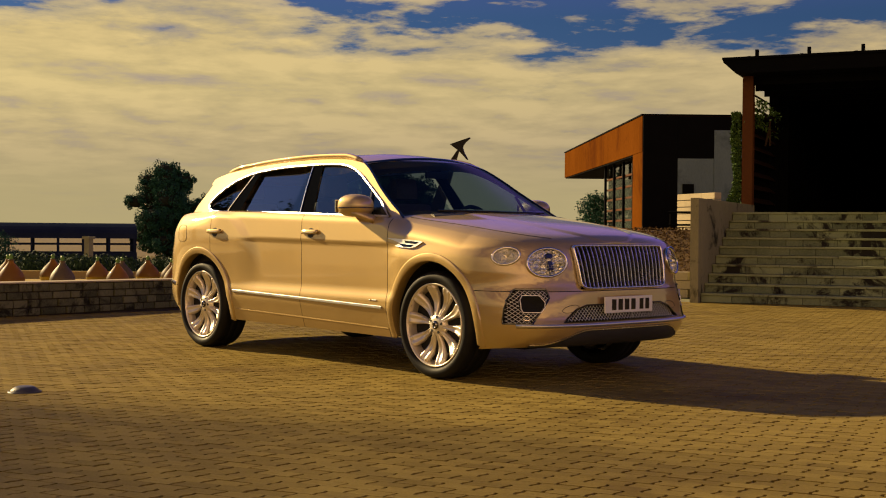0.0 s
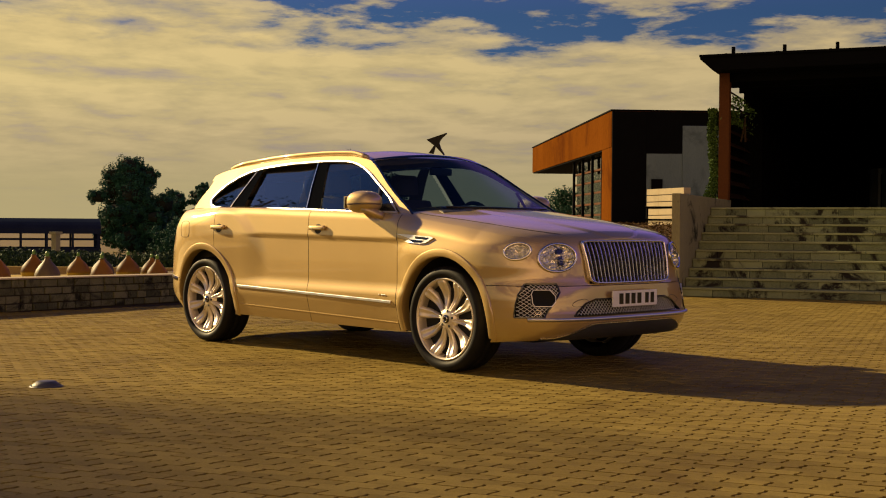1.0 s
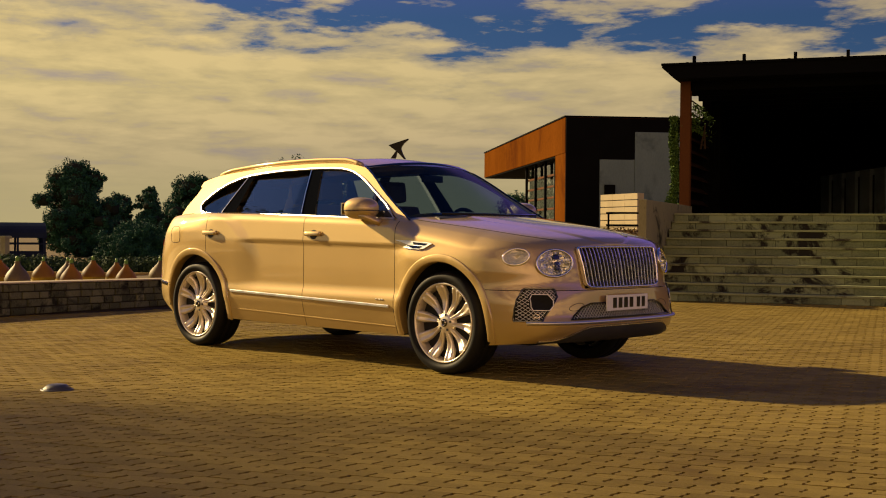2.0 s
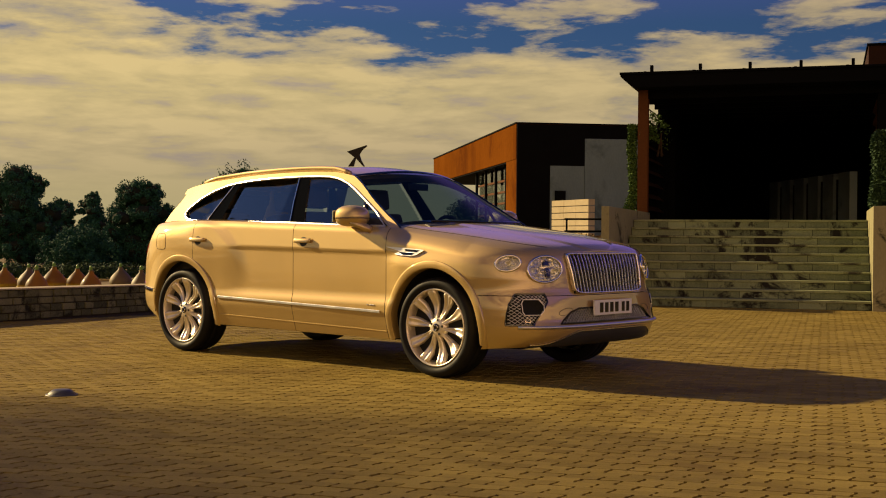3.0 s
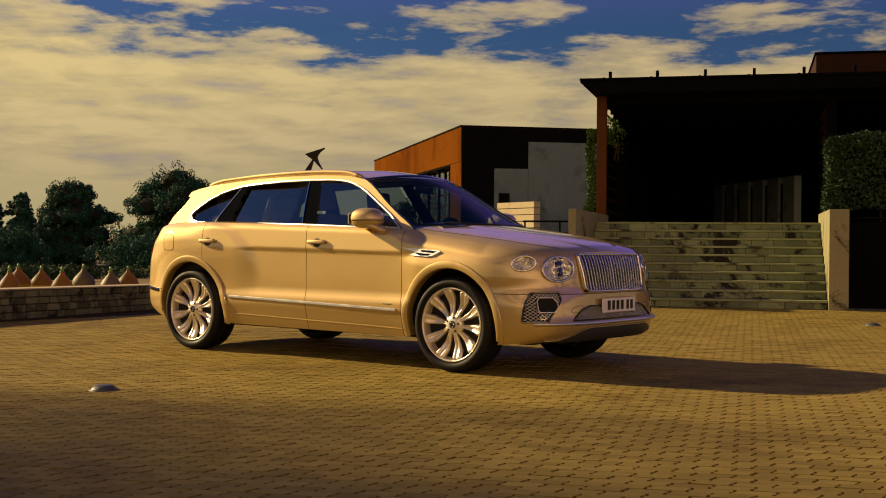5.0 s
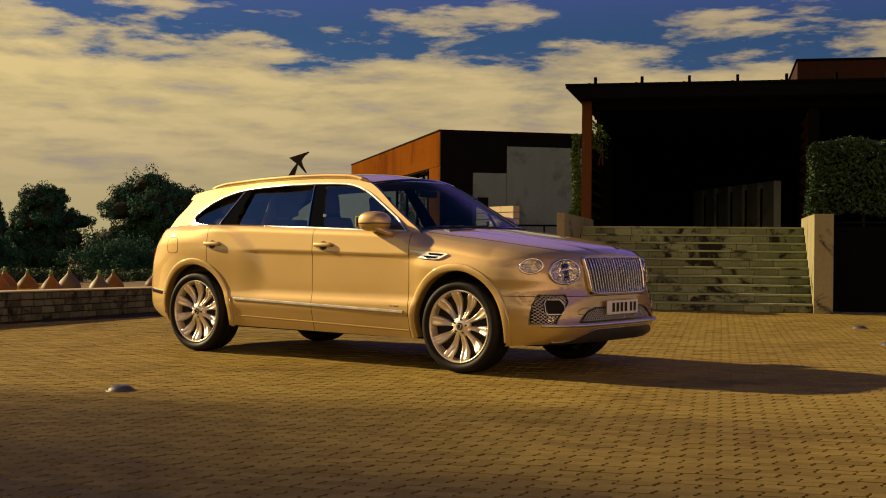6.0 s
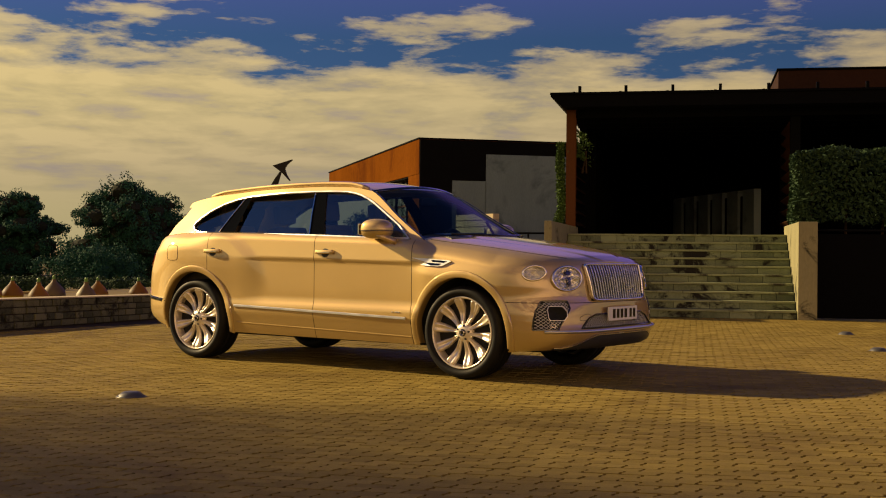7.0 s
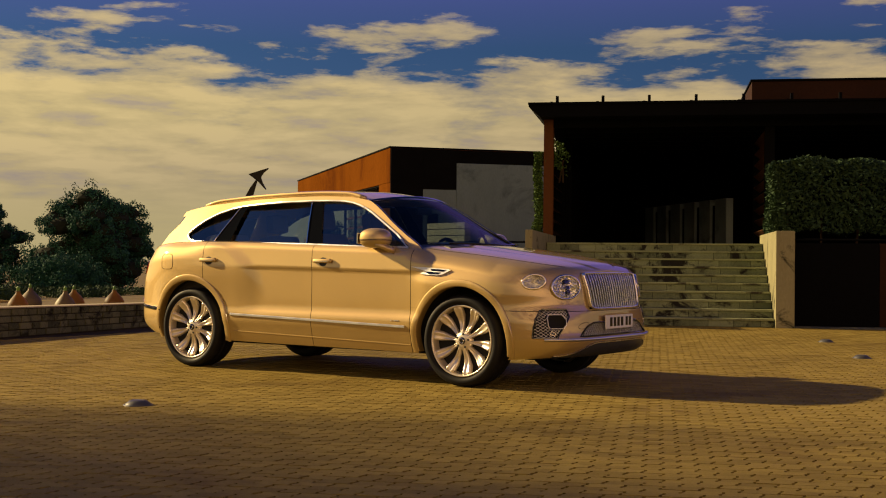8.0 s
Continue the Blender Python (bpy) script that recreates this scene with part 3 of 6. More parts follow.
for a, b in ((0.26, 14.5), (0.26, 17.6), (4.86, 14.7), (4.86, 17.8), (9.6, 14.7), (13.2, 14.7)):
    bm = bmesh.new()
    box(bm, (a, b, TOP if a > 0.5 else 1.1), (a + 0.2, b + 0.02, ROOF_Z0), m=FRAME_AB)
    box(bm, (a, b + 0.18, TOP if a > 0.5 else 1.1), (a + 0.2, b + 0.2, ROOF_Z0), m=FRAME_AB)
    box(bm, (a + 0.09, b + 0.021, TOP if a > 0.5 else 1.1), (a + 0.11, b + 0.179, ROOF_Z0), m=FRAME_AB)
    # posts other than the front west one get near-black for their shade
    part("post", bm, M_RUSTBEAM if a < 0.5 and b < 15 else M_STEEL_AND_SHADE, pergola, "steel I-section post, rusted in front, near-black where shaded")
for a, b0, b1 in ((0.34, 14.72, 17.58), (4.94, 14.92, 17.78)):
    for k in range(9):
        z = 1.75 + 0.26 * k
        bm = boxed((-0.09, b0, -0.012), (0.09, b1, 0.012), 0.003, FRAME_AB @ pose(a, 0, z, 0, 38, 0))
        # west slats take the darker rust as shade, east ones the lit rust
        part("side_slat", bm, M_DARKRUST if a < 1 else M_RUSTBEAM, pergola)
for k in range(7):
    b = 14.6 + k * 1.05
    part("ceiling_joist", boxed((0.3, b, ROOF_Z0 - 0.16), (13.4, b + 0.08, ROOF_Z0 - 0.002), 0.004, FRAME_AB), M_STEEL_AND_SHADE, pergola)
# sheet added behind the slats to keep the sun out
part("side_sun_blocker", boxed((0.27, 14.74, 1.15), (0.285, 17.56, 3.5), 0.002, FRAME_AB), M_STEEL_AND_SHADE, pergola, "dark sheet added behind the slats to block the sun")
# near-black sheets added to close the terrace; they block sun and stand for shade
tagged(part("wall_back", boxed((0.30, 30.0, 1.2), (14.5, 30.3, 5.0), m=FRAME_AB), M_STEEL_AND_SHADE), "near-black sheet added as the shaded rear of the covered terrace", "wall", kind="structure")
tagged(part("wall_side_east", boxed((13.62, 14.2, 1.45), (13.9, 29.9, 4.4), m=FRAME_AB), M_STEEL_AND_SHADE), "near-black sheet added to close the covered terrace and keep it dark", "wall", kind="structure")
tagged(part("wall_side_west", boxed((0.50, 17.9, TOP), (0.62, 29.997, 4.197), m=FRAME_AB), M_STEEL_AND_SHADE), "near-black sheet added to close the covered terrace and keep it dark", "wall", kind="structure")
tagged(part("wall_return", boxed((0.26, 17.905, TOP), (0.497, 18.02, 4.19), m=FRAME_AB), M_STEEL_AND_SHADE), "near-black filler added to close the gap beside the side sheet", "wall", kind="structure")
tagged(part("rear_ceiling", boxed((0.50, 21.55, 4.2), (13.6, 29.997, 4.4), m=FRAME_AB), M_STEEL_AND_SHADE), "near-black sheet added over the shaded rear of the covered terrace", "ceiling", kind="structure")
panelwall = structure("panel_wall", "pale concrete wall with tall dark recesses", "wall")
PM = FRAME_AB @ pose(4.68, 22.5, 0, 0, 0, 20)
for k in range(6):
    y0 = k * 1.15
    part("concrete_panel", boxed((-0.2, y0 + 0.012, TOP + 0.002), (0.0, y0 + 0.80, 2.86), 0.01, PM), M_PANEL, panelwall)
    part("recess_panel", boxed((-0.12, y0 + 0.81, TOP + 0.002), (0.02, y0 + 1.15, 2.7), m=PM), M_STEEL_AND_SHADE, panelwall)

# corten box behind the pergola roof
ubox = thing("upper_steel_box", "rusted steel roof volume above the pergola", "building", group="steel roof volumes")
bm = boxed((4.75, 17.0, 4.402), (13.8, 24, 5.22), 0.02, FRAME_AB)
part("wall", bm, M_DARKRUST, ubox)
part("coping", boxed((4.72, 16.96, 5.222), (13.83, 24.04, 5.265), 0.005, FRAME_AB), M_STEEL_AND_SHADE, ubox)

# steel retaining wall east of the stairs, and the planter above
ret = structure("retaining_wall", "dark rusted steel sheet retaining wall", "wall")
for k in range(6):
    a = 4.935 + k * 1.5
    part("steel_sheet", boxed((a + 0.004, 10.4, 0.0), (a + 1.496, 10.46, 1.44), 0.004, FRAME_AB), M_DARKRUST if k % 2 else M_STEEL_AND_SHADE, ret)
part("handrail", tube(bmesh.new(), ab(4.95, 10.42, 1.50), ab(13.9, 10.42, 1.50), 0.018), M_STEEL_AND_SHADE, ret, "thin dark handrail")
tagged(part("planter_soil", boxed((4.94, 10.48, 0.8), (13.9, 12.36, 1.40), m=FRAME_AB), M_EARTH), "planting bed above the retaining wall", "soil", kind="structure")
# concrete ground strip before the stairs
tagged(part("concrete_apron", boxed((-24, 9.725, -0.012), (14, 10.72, -0.006), m=FRAME_AB), M_CONC), "plain concrete strip at the foot of the steps", "pavement", kind="structure")

# hedge on the planter, climber at the western post
rl = random.Random(11)


def hedge(name, label, lo, hi, count, size, mat, stems=6):
    e = thing(name, label, "hedge", ab(*[(l + h_) / 2 for l, h_ in zip(lo[:2], hi[:2])], lo[2]), TURN)
    inv = e.matrix_world.inverted()
    V, F = [], []
    for _ in range(count):
        p = Vector([rl.uniform(l, h_) for l, h_ in zip(lo, hi)])
        face = rl.random()
        if face < 0.5:
            p.y = lo[1] + abs(rl.gauss(0, 0.12))
        elif face < 0.75:
            p.z = hi[2] - abs(rl.gauss(0, 0.10))
        elif face < 0.9:
            p.x = lo[0] + abs(rl.gauss(0, 0.12))
        bulge = 0.13 * noise.noise(Vector((p.x * 1.7, p.z * 1.9, p.y)))
        p.y -= bulge
        p.z += 0.12 * noise.noise(Vector((p.x * 1.4, 7.0, p.y)))
        p.x -= bulge
        q = inv @ ab(*p)
        s = size * rl.uniform(0.6, 1.4)
        a = Vector((rl.gauss(0, 1), rl.gauss(0, 1), rl.gauss(0, 1))).normalized()
        b = a.orthogonal().normalized()
        i = len(V)
        V += [q - a * s, q + b * s * 0.5, q + a * s, q - b * s * 0.5 + a.cross(b) * s * 0.25]
        F.append((i, i + 1, i + 2, i + 3))
    raw("foliage", V, F, mat, e)["kind"] = "stuff"
    bm = bmesh.new()
    for k in range(stems):
        x = lo[0] + (hi[0] - lo[0]) * (k + 0.5) / stems
        y = (lo[1] + hi[1]) / 2
        tube(bm, inv @ ab(x, y, lo[2] - 0.25), inv @ ab(x + rl.uniform(-0.1, 0.1), y, hi[2] - 0.3), 0.025, 0.012, 6)
    part("stems", bm, M_BARK, e)
    return e


hedge("hedge", "clipped dark green hedge in the planter above the retaining wall", (4.68, 11.0, 1.64), (13.4, 12.3, 2.95), 30000, 0.045, M_SHRUB, 14)
hedge("climbing_plant", "green climber growing up beside the rusted post", (0.02, 14.45, 1.25), (0.20, 15.2, 3.35), 4200, 0.035, M_IVY, 3)
hedge("climbing_plant", "green climber trailing through the pergola slats", (0.44, 15.0, 3.1), (0.62, 16.6, 3.65), 350, 0.035, M_IVY, 2)

# ---- rusted steel building ----
BC = (-26.66, 36.31)
BM = Matrix.Translation((BC[0], BC[1], 0)) @ pose(0, 0, 0, 0, 0, 50)   # x along the shaded face, y along the sunlit face
steel_house = thing("steel_building", "flat-roofed rusted steel building with a long cantilever", "building")
inv = steel_house.matrix_world.inverted()
part("roof_volume", boxed((0.0, 0.0, 4.72), (9.0, 26.0, 6.33), 0.03, BM), M_CORTEN, steel_house, "long orange corten roof volume")
part("roof_coping", boxed((-0.04, -0.04, 6.332), (9.04, 26.04, 6.40), 0.01, BM), M_STEEL_AND_SHADE, steel_house)
part("corner_pier", boxed((0.02, 0.02, 1.1), (1.55, 2.3, 4.718), 0.02, BM), M_CORTEN, steel_house, "orange corten corner pier")
part("dark_cladding", boxed((0.03, -0.09, 1.15), (1.57, -0.004, 6.31), 0.01, BM), M_STEEL_AND_SHADE, steel_house, "dark steel cladding sheet")
part("dark_cladding", boxed((1.572, -0.09, 4.45), (9.0, -0.004, 6.31), 0.01, BM), M_STEEL_AND_SHADE, steel_house, "dark steel cladding sheet")
part("soffit", boxed((0.05, 2.4, 4.66), (8.9, 25.9, 4.716), m=BM), M_STEEL_AND_SHADE, steel_house)
part("concrete_wall", boxed((1.58, -0.08, 1.1), (3.199, 0.3, 4.44), 0.02, BM), M_GREYCONC, steel_house, "pale concrete wall under the roof")
part("concrete_block", boxed((3.2, -0.12, 1.1), (12.5, 0.3, 5.70), 0.03, BM), M_GREYCONC, steel_house, "tall cast concrete block")
part("door_leaf", boxed((1.8, -0.15, 1.15), (2.3, -0.082, 3.3), 0.01, BM), M_STEEL_AND_SHADE, steel_house, "dark door")
win = part("window", boxed((0.3, 2.32, 1.14), (0.4, 12.0, 1.26), 0.01, BM), M_STEEL_AND_SHADE, steel_house, "tall glazed window wall with a black grid")
for y in (2.4, 3.9, 6.5, 9.2, 11.9):
    part("mullion", boxed((0.3, y - 0.09, 1.27), (0.42, y + 0.09, 4.655), 0.01, BM), M_STEEL_AND_SHADE, win)
for z in (1.75, 2.3, 2.85, 3.4, 3.95):
    part("transom", boxed((0.43, 2.45, z - 0.05), (0.50, 12.6, z + 0.05), 0.01, BM), M_RUSTBEAM, win)
part("pane", boxed((0.52, 2.45, 1.27), (0.535, 11.9, 4.65), m=BM), M_WINDOW, win)
# sunlit concrete balustrade and rails on the upper ground
bal = structure("balustrade", "sunlit pale concrete block wall with open joints", "wall")
BAL = pose(-22.83, 33.85, 0, 0, 0, -24)
for k in range(6):
    for q in range(3):
        part("balustrade_block", boxed((q * 0.98 + 0.004, 0.0, 1.10 + k * 0.27), (q * 0.98 + 0.976, 0.3, 1.34 + k * 0.27), 0.015, BAL), M_CAP, bal)
railing = thing("railing", "thin black steel railing on the bank", "railing")
for z in (1.26, 1.53):
    part("rail", tube(bmesh.new(), ab(-1.65, 16.5, z), ab(0.1, 16.5, z), 0.022, seg=8), M_STEEL_AND_SHADE, railing)
for k in range(3):
    part("railing_post", tube(bmesh.new(), ab(-1.6 + 0.8 * k, 16.5, 1.0), ab(-1.6 + 0.8 * k, 16.5, 1.55), 0.022, seg=8), M_STEEL_AND_SHADE, railing)

# ---- abstract bird sculpture ----
sc = thing("sculpture", "black bronze sculpture of a forked angular blade", "sculpture", (-14.61, 14.14, 0), 36)


def prism(bm, pts, y0, y1):
    f = [bm.verts.new((x, y0, z)) for x, z in pts]
    g = [bm.verts.new((x, y1, z)) for x, z in pts]
    bm.faces.new(f), bm.faces.new(g[::-1])
    for i in range(len(pts)):
        j = (i + 1) % len(pts)
        bm.faces.new((f[i], f[j], g[j], g[i]))
    return bm


part("blade", prism(bmesh.new(), [(0.307, 3.446), (-0.20, 3.28), (0.0, 3.13), (0.04, 3.10), (0.24, 2.885), (0.262, 2.90), (0.17, 3.06), (0.126, 3.19), (0.137, 3.24), (0.20, 3.33), (0.315, 3.425)], -0.05, 0.05), M_SCULPT, sc)
part("stem", prism(bmesh.new(), [(0.03, 3.115), (-0.01, 3.13), (-0.15, 2.93), (-0.25, 2.75), (-0.5, 2.2), (-0.85, 1.2), (-1.05, 0.1), (-0.65, 0.1), (-0.45, 1.2), (-0.22, 2.2), (-0.07, 2.75), (-0.015, 2.95)], -0.045, 0.045), M_SCULPT, sc)
part("base", boxed((-1.2, -0.3, 0.0), (-0.5, 0.3, 0.12), 0.02), M_CONC, sc)

# ---- low stone wall, glass bottles, the bed behind ----
WM = pose(-6.45, 0.0, 0, 0, 0, 102)   # x along the wall, y to the west
garden_wall = structure("garden_wall", "low wall of rough limestone blocks with a pale coping", "wall")
WALL_H = 0.43
WM_BACK = WM.inverted()


def fall(bm, per_metre, scale=False):
    """Lets a long low thing follow the ground, which falls away gently along the wall."""
    for v in bm.verts:
        along = (WM_BACK @ v.co).x
        v.co.z = v.co.z * (1 - 0.022 * (along + 2.4)) if scale else v.co.z - per_metre * (along - 4.0)
    return bm


part("wall_core", fall(boxed((-7.0, 0.04, -0.02), (10.0, 0.34, WALL_H - 0.024), m=WM), 0, True), M_MORTAR, garden_wall, "dark mortar core")
rw = random.Random(3)
z = 0.0
while z < WALL_H - 0.04:
    hh = min(rw.uniform(0.095, 0.108), WALL_H - 0.022 - z)
    if WALL_H - 0.022 - z - hh < 0.05:
        hh = WALL_H - 0.022 - z
    x = -7.0
    while x < 9.95:
        w = rw.uniform(0.15, 0.27)
        bm = boxed((x + 0.008, rw.uniform(0, 0.022), z + 0.007), (x + w - 0.008, 0.09, z + hh - 0.006), 0.012, WM)
        part("wall_stone", fall(bm, 0, True), M_WALLSTONE, garden_wall)
        x += w
    z += hh
x = -7.0
while x < 9.9:
    part("coping_stone", fall(boxed((x + 0.003, -0.008, WALL_H - 0.02), (x + 0.797, 0.36, WALL_H), 0.005, WM), 0, True), M_CAP, garden_wall)
    x += 0.8
BED_FALL = 0.025
tagged(part("gravel_bed", fall(boxed((-9, 0.37, -0.35), (24, 13.0, 0.08), m=WM), BED_FALL), M_RENDER), "ochre gravel bed behind the low wall", "gravel", kind="structure")
rear_kerb = part("rear_kerb", fall(boxed((-9, 9.3, -0.3), (24, 9.55, 0.26), 0.02, WM), BED_FALL + 0.006), M_RENDER)
tagged(rear_kerb, "low ochre rendered kerb behind the bottles", "wall", kind="structure")


def bottle(at, turn, size, girth, fill, label):
    e = thing("demijohn", label, "bottle", at, turn, "demijohns on the gravel bed")
    s = size
    prof = [(r * girth, z_) for r, z_ in [(0.0, 0.0), (0.17, 0.0), (0.225, 0.025), (0.258, 0.085), (0.27, 0.145), (0.262, 0.205), (0.235, 0.27), (0.18, 0.34), (0.115, 0.405), (0.066, 0.455), (0.05, 0.50)]]
    part("glass_body", lathe(bmesh.new(), [(r * s, z_ * s) for r, z_ in prof], 28), M_DEMI if fill else M_CLAY, e, "teardrop bottle of brown glass", smooth=True)
    part("neck_ring", lathe(bmesh.new(), [(0.042 * s, 0.495 * s), (0.053 * s, 0.50 * s), (0.053 * s, 0.515 * s), (0.036 * s, 0.52 * s)], 16), M_CLAY, e, smooth=True)
    part("stopper", lathe(bmesh.new(), [(0.0, 0.51 * s), (0.034 * s, 0.51 * s), (0.038 * s, 0.585 * s), (0.02 * s, 0.615 * s), (0, 0.615 * s)], 12), M_STOPPER, e, "green stopper")
    band = [(interp(z_, [(b_, a_) for a_, b_ in prof[1:]]) + 0.0025, z_) for z_ in (0.004, 0.03, 0.06, 0.09, 0.11 + 0.03 * fill)]
    part("sediment", lathe(bmesh.new(), [(r * s, z_ * s) for r, z_ in band], 28), M_WINE, e, "dark wine dregs showing through the foot", smooth=True)
    return e


rb = random.Random(8)
BOTTLES = ((-10.1, 0.8), (-10.29, 1.71), (-10.51, 2.77), (-10.77, 3.96), (-11.02, 5.17), (-13.45, 2.14), (-13.64, 3.07), (-13.86, 4.07),
           (-13.93, 4.62), (-14.12, 5.28), (-14.22, 5.87), (-14.5, 7.09), (-14.8, 8.48), (-15.1, 9.89))
for k, (x, y) in enumerate(BOTTLES):
    full = (1, 0, 1, 1, 0, 1, 1)[k % 7]
    bottle((x, y, 0.079 - BED_FALL * ((WM_BACK @ Vector((x, y, 0))).x - 4.0)), rb.uniform(0, 360), rb.uniform(0.80, 0.89), 0.86 if x > -12 else 1.0, full, "squat amber glass demijohn with a green stopper" if full else "dusty pale brown demijohn with a green stopper")

# shrubs behind the kerb
rsb = random.Random(21)
for k in range(46):
    p = WM @ Vector((-5 + (k % 23) * 1.25 + rsb.uniform(-0.3, 0.3), 10.6 + (k // 23) * 1.9 + rsb.uniform(0, 0.8), 0))
    p.z = 0.08 - BED_FALL * ((k % 23) * 1.25 - 9.0) - 0.10 * (k // 23 == 1)
    e = thing("shrub", "low dark green shrub with pale flowers" if k % 3 == 0 else "low dark green shrub", "shrub", p, 0, "shrubs behind the kerb")
    cs = [(rsb.uniform(-0.5, 0.5), rsb.uniform(-0.4, 0.4), rsb.uniform(0.10, 0.28 + 0.10 * (k // 23))) for _ in range(8)]
    V, F = leaves(rsb, cs, 0.34, 1800, 0.045)
    raw("foliage", V, F, M_SHRUB, e)["kind"] = "stuff"
    bm = bmesh.new()
    for c in cs:
        tube(bm, (c[0] * 0.3, c[1] * 0.3, -0.02), c, 0.014, 0.006, 5)
    part("stems", bm, M_BARK, e)


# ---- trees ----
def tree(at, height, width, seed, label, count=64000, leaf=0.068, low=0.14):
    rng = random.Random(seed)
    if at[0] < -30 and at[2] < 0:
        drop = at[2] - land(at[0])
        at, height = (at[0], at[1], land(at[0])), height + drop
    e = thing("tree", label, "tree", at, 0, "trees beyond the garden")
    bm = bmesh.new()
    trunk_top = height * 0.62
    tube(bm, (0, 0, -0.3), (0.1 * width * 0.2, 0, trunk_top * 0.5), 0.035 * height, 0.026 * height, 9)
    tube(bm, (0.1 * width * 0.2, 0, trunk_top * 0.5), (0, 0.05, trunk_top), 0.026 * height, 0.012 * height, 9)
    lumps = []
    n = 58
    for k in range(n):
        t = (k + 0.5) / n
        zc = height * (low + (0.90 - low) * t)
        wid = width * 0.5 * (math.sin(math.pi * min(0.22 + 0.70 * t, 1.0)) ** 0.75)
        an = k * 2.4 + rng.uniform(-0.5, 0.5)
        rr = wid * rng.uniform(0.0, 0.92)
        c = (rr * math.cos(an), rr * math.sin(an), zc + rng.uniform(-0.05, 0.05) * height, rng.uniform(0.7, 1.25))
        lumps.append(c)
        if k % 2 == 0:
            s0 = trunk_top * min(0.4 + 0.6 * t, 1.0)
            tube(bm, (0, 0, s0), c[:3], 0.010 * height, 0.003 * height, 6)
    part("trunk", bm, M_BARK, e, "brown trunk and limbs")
    # each lump carries smaller tufts on its skin, over a rough core coloured as shade
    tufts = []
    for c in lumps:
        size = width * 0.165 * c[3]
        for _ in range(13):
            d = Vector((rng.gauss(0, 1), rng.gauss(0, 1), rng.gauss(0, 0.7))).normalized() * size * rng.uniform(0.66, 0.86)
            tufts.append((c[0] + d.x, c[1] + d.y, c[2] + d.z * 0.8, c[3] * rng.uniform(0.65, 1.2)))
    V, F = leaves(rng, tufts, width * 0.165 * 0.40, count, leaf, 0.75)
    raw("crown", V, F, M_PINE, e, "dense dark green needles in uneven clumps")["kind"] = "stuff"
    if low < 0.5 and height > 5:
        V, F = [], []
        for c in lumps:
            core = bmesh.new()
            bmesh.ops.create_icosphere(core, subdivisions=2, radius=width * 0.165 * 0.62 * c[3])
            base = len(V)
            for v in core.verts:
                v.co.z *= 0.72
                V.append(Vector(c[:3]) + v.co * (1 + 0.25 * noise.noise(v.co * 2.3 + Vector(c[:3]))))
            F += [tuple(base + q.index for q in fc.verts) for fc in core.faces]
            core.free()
        raw("shade_cores", V, F, M_CROWNSHADE, e, "dark filler cores coloured as the crown's inner shade")["kind"] = "stuff"
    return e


tree((-145.4, 79.6, -2.62), 12.9, 11.9, 1, "rounded dark green pine beyond the garden", leaf=0.145, low=0.05)
tree((-155.4, 97.4, -2.62), 10.9, 5.8, 2, "slender dark pine in a group", count=36000, leaf=0.13, low=0.05)
tree((-158.8, 94.8, -2.62), 9.3, 6.4, 3, "small dark pine in a group", count=36000, leaf=0.13, low=0.05)
tree((-128.2, 87.4, -2.62), 10.9, 11.6, 4, "broad dark green pine in a group", leaf=0.145, low=0.05)
tree((-122.9, 91.4, -2.62), 5.0, 2.8, 14, "low bushy dark pine beside the taller trees", count=9000, leaf=0.13, low=0.1)
tree((-111.6, 91.1, -2.62), 12.1, 14.0, 5, "wide-crowned umbrella pine with several limbs", leaf=0.15, low=0.07)
tree((-150.0, 85.5, -2.62), 6.4, 9.0, 6, "low scrubby pine between the larger trees", count=34000, leaf=0.13, low=0.05)
tree((-117.5, 95.6, -2.62), 3.6, 9.0, 16, "low scrub at the foot of the pines", count=30000, leaf=0.13, low=0.1)
tree((-124.0, 75.5, -2.62), 4.2, 10.0, 17, "low scrub at the foot of the pines", count=36000, leaf=0.13, low=0.1)
tree((-107.0, 82.0, -2.62), 3.2, 12.0, 19, "low scrub at the foot of the pines", count=36000, leaf=0.13, low=0.08)
tree((-136.0, 88.0, -2.62), 3.8, 14.0, 20, "low scrub at the foot of the pines", count=36000, leaf=0.13, low=0.08)
tree((-41.0, 49.7, 1.14), 2.3, 3.0, 7, "small round green tree seen past the steel building", count=6000, leaf=0.06)
tree((-66.0, 23.3, -0.5), 1.6, 3.0, 18, "low dark bush beside the barn", count=5000, leaf=0.05)

# tall umbrella pines added west of the wall, outside the view; their shade imitates a vignette
tree((-41.0, -14.9, -0.1), 25.0, 7.6, 31, "unseen tall umbrella pine added to shade the near paving", count=1000, leaf=0.17, low=0.79)
tree((-42.0, -22.0, -0.1), 24.6, 8.6, 32, "unseen tall umbrella pine added to shade the near paving", count=2600, leaf=0.17, low=0.76)


# ---- long barn on the left ----
barn = thing("barn", "long low barn with a dark blue roof and open sides", "barn", (-127.5, 56.5, -2.62), 65)
L2 = 15.6
bm = bmesh.new()
N = 12
rows_ = []
for i in range(N + 1):
    an = math.pi * i / N
    rows_.append((4.2 * math.cos(an), 2.75 + 1.75 * math.sin(an) ** 0.8))
lo_ = [bm.verts.new((-L2 - 8, y, z)) for y, z in rows_]
hi_ = [bm.verts.new((L2 - 8, y, z)) for y, z in rows_]
for i in range(N):
    bm.faces.new((lo_[i], lo_[i + 1], hi_[i + 1], hi_[i]))
part("roof", bm, M_SHED, barn, "dark blue sheet roof")
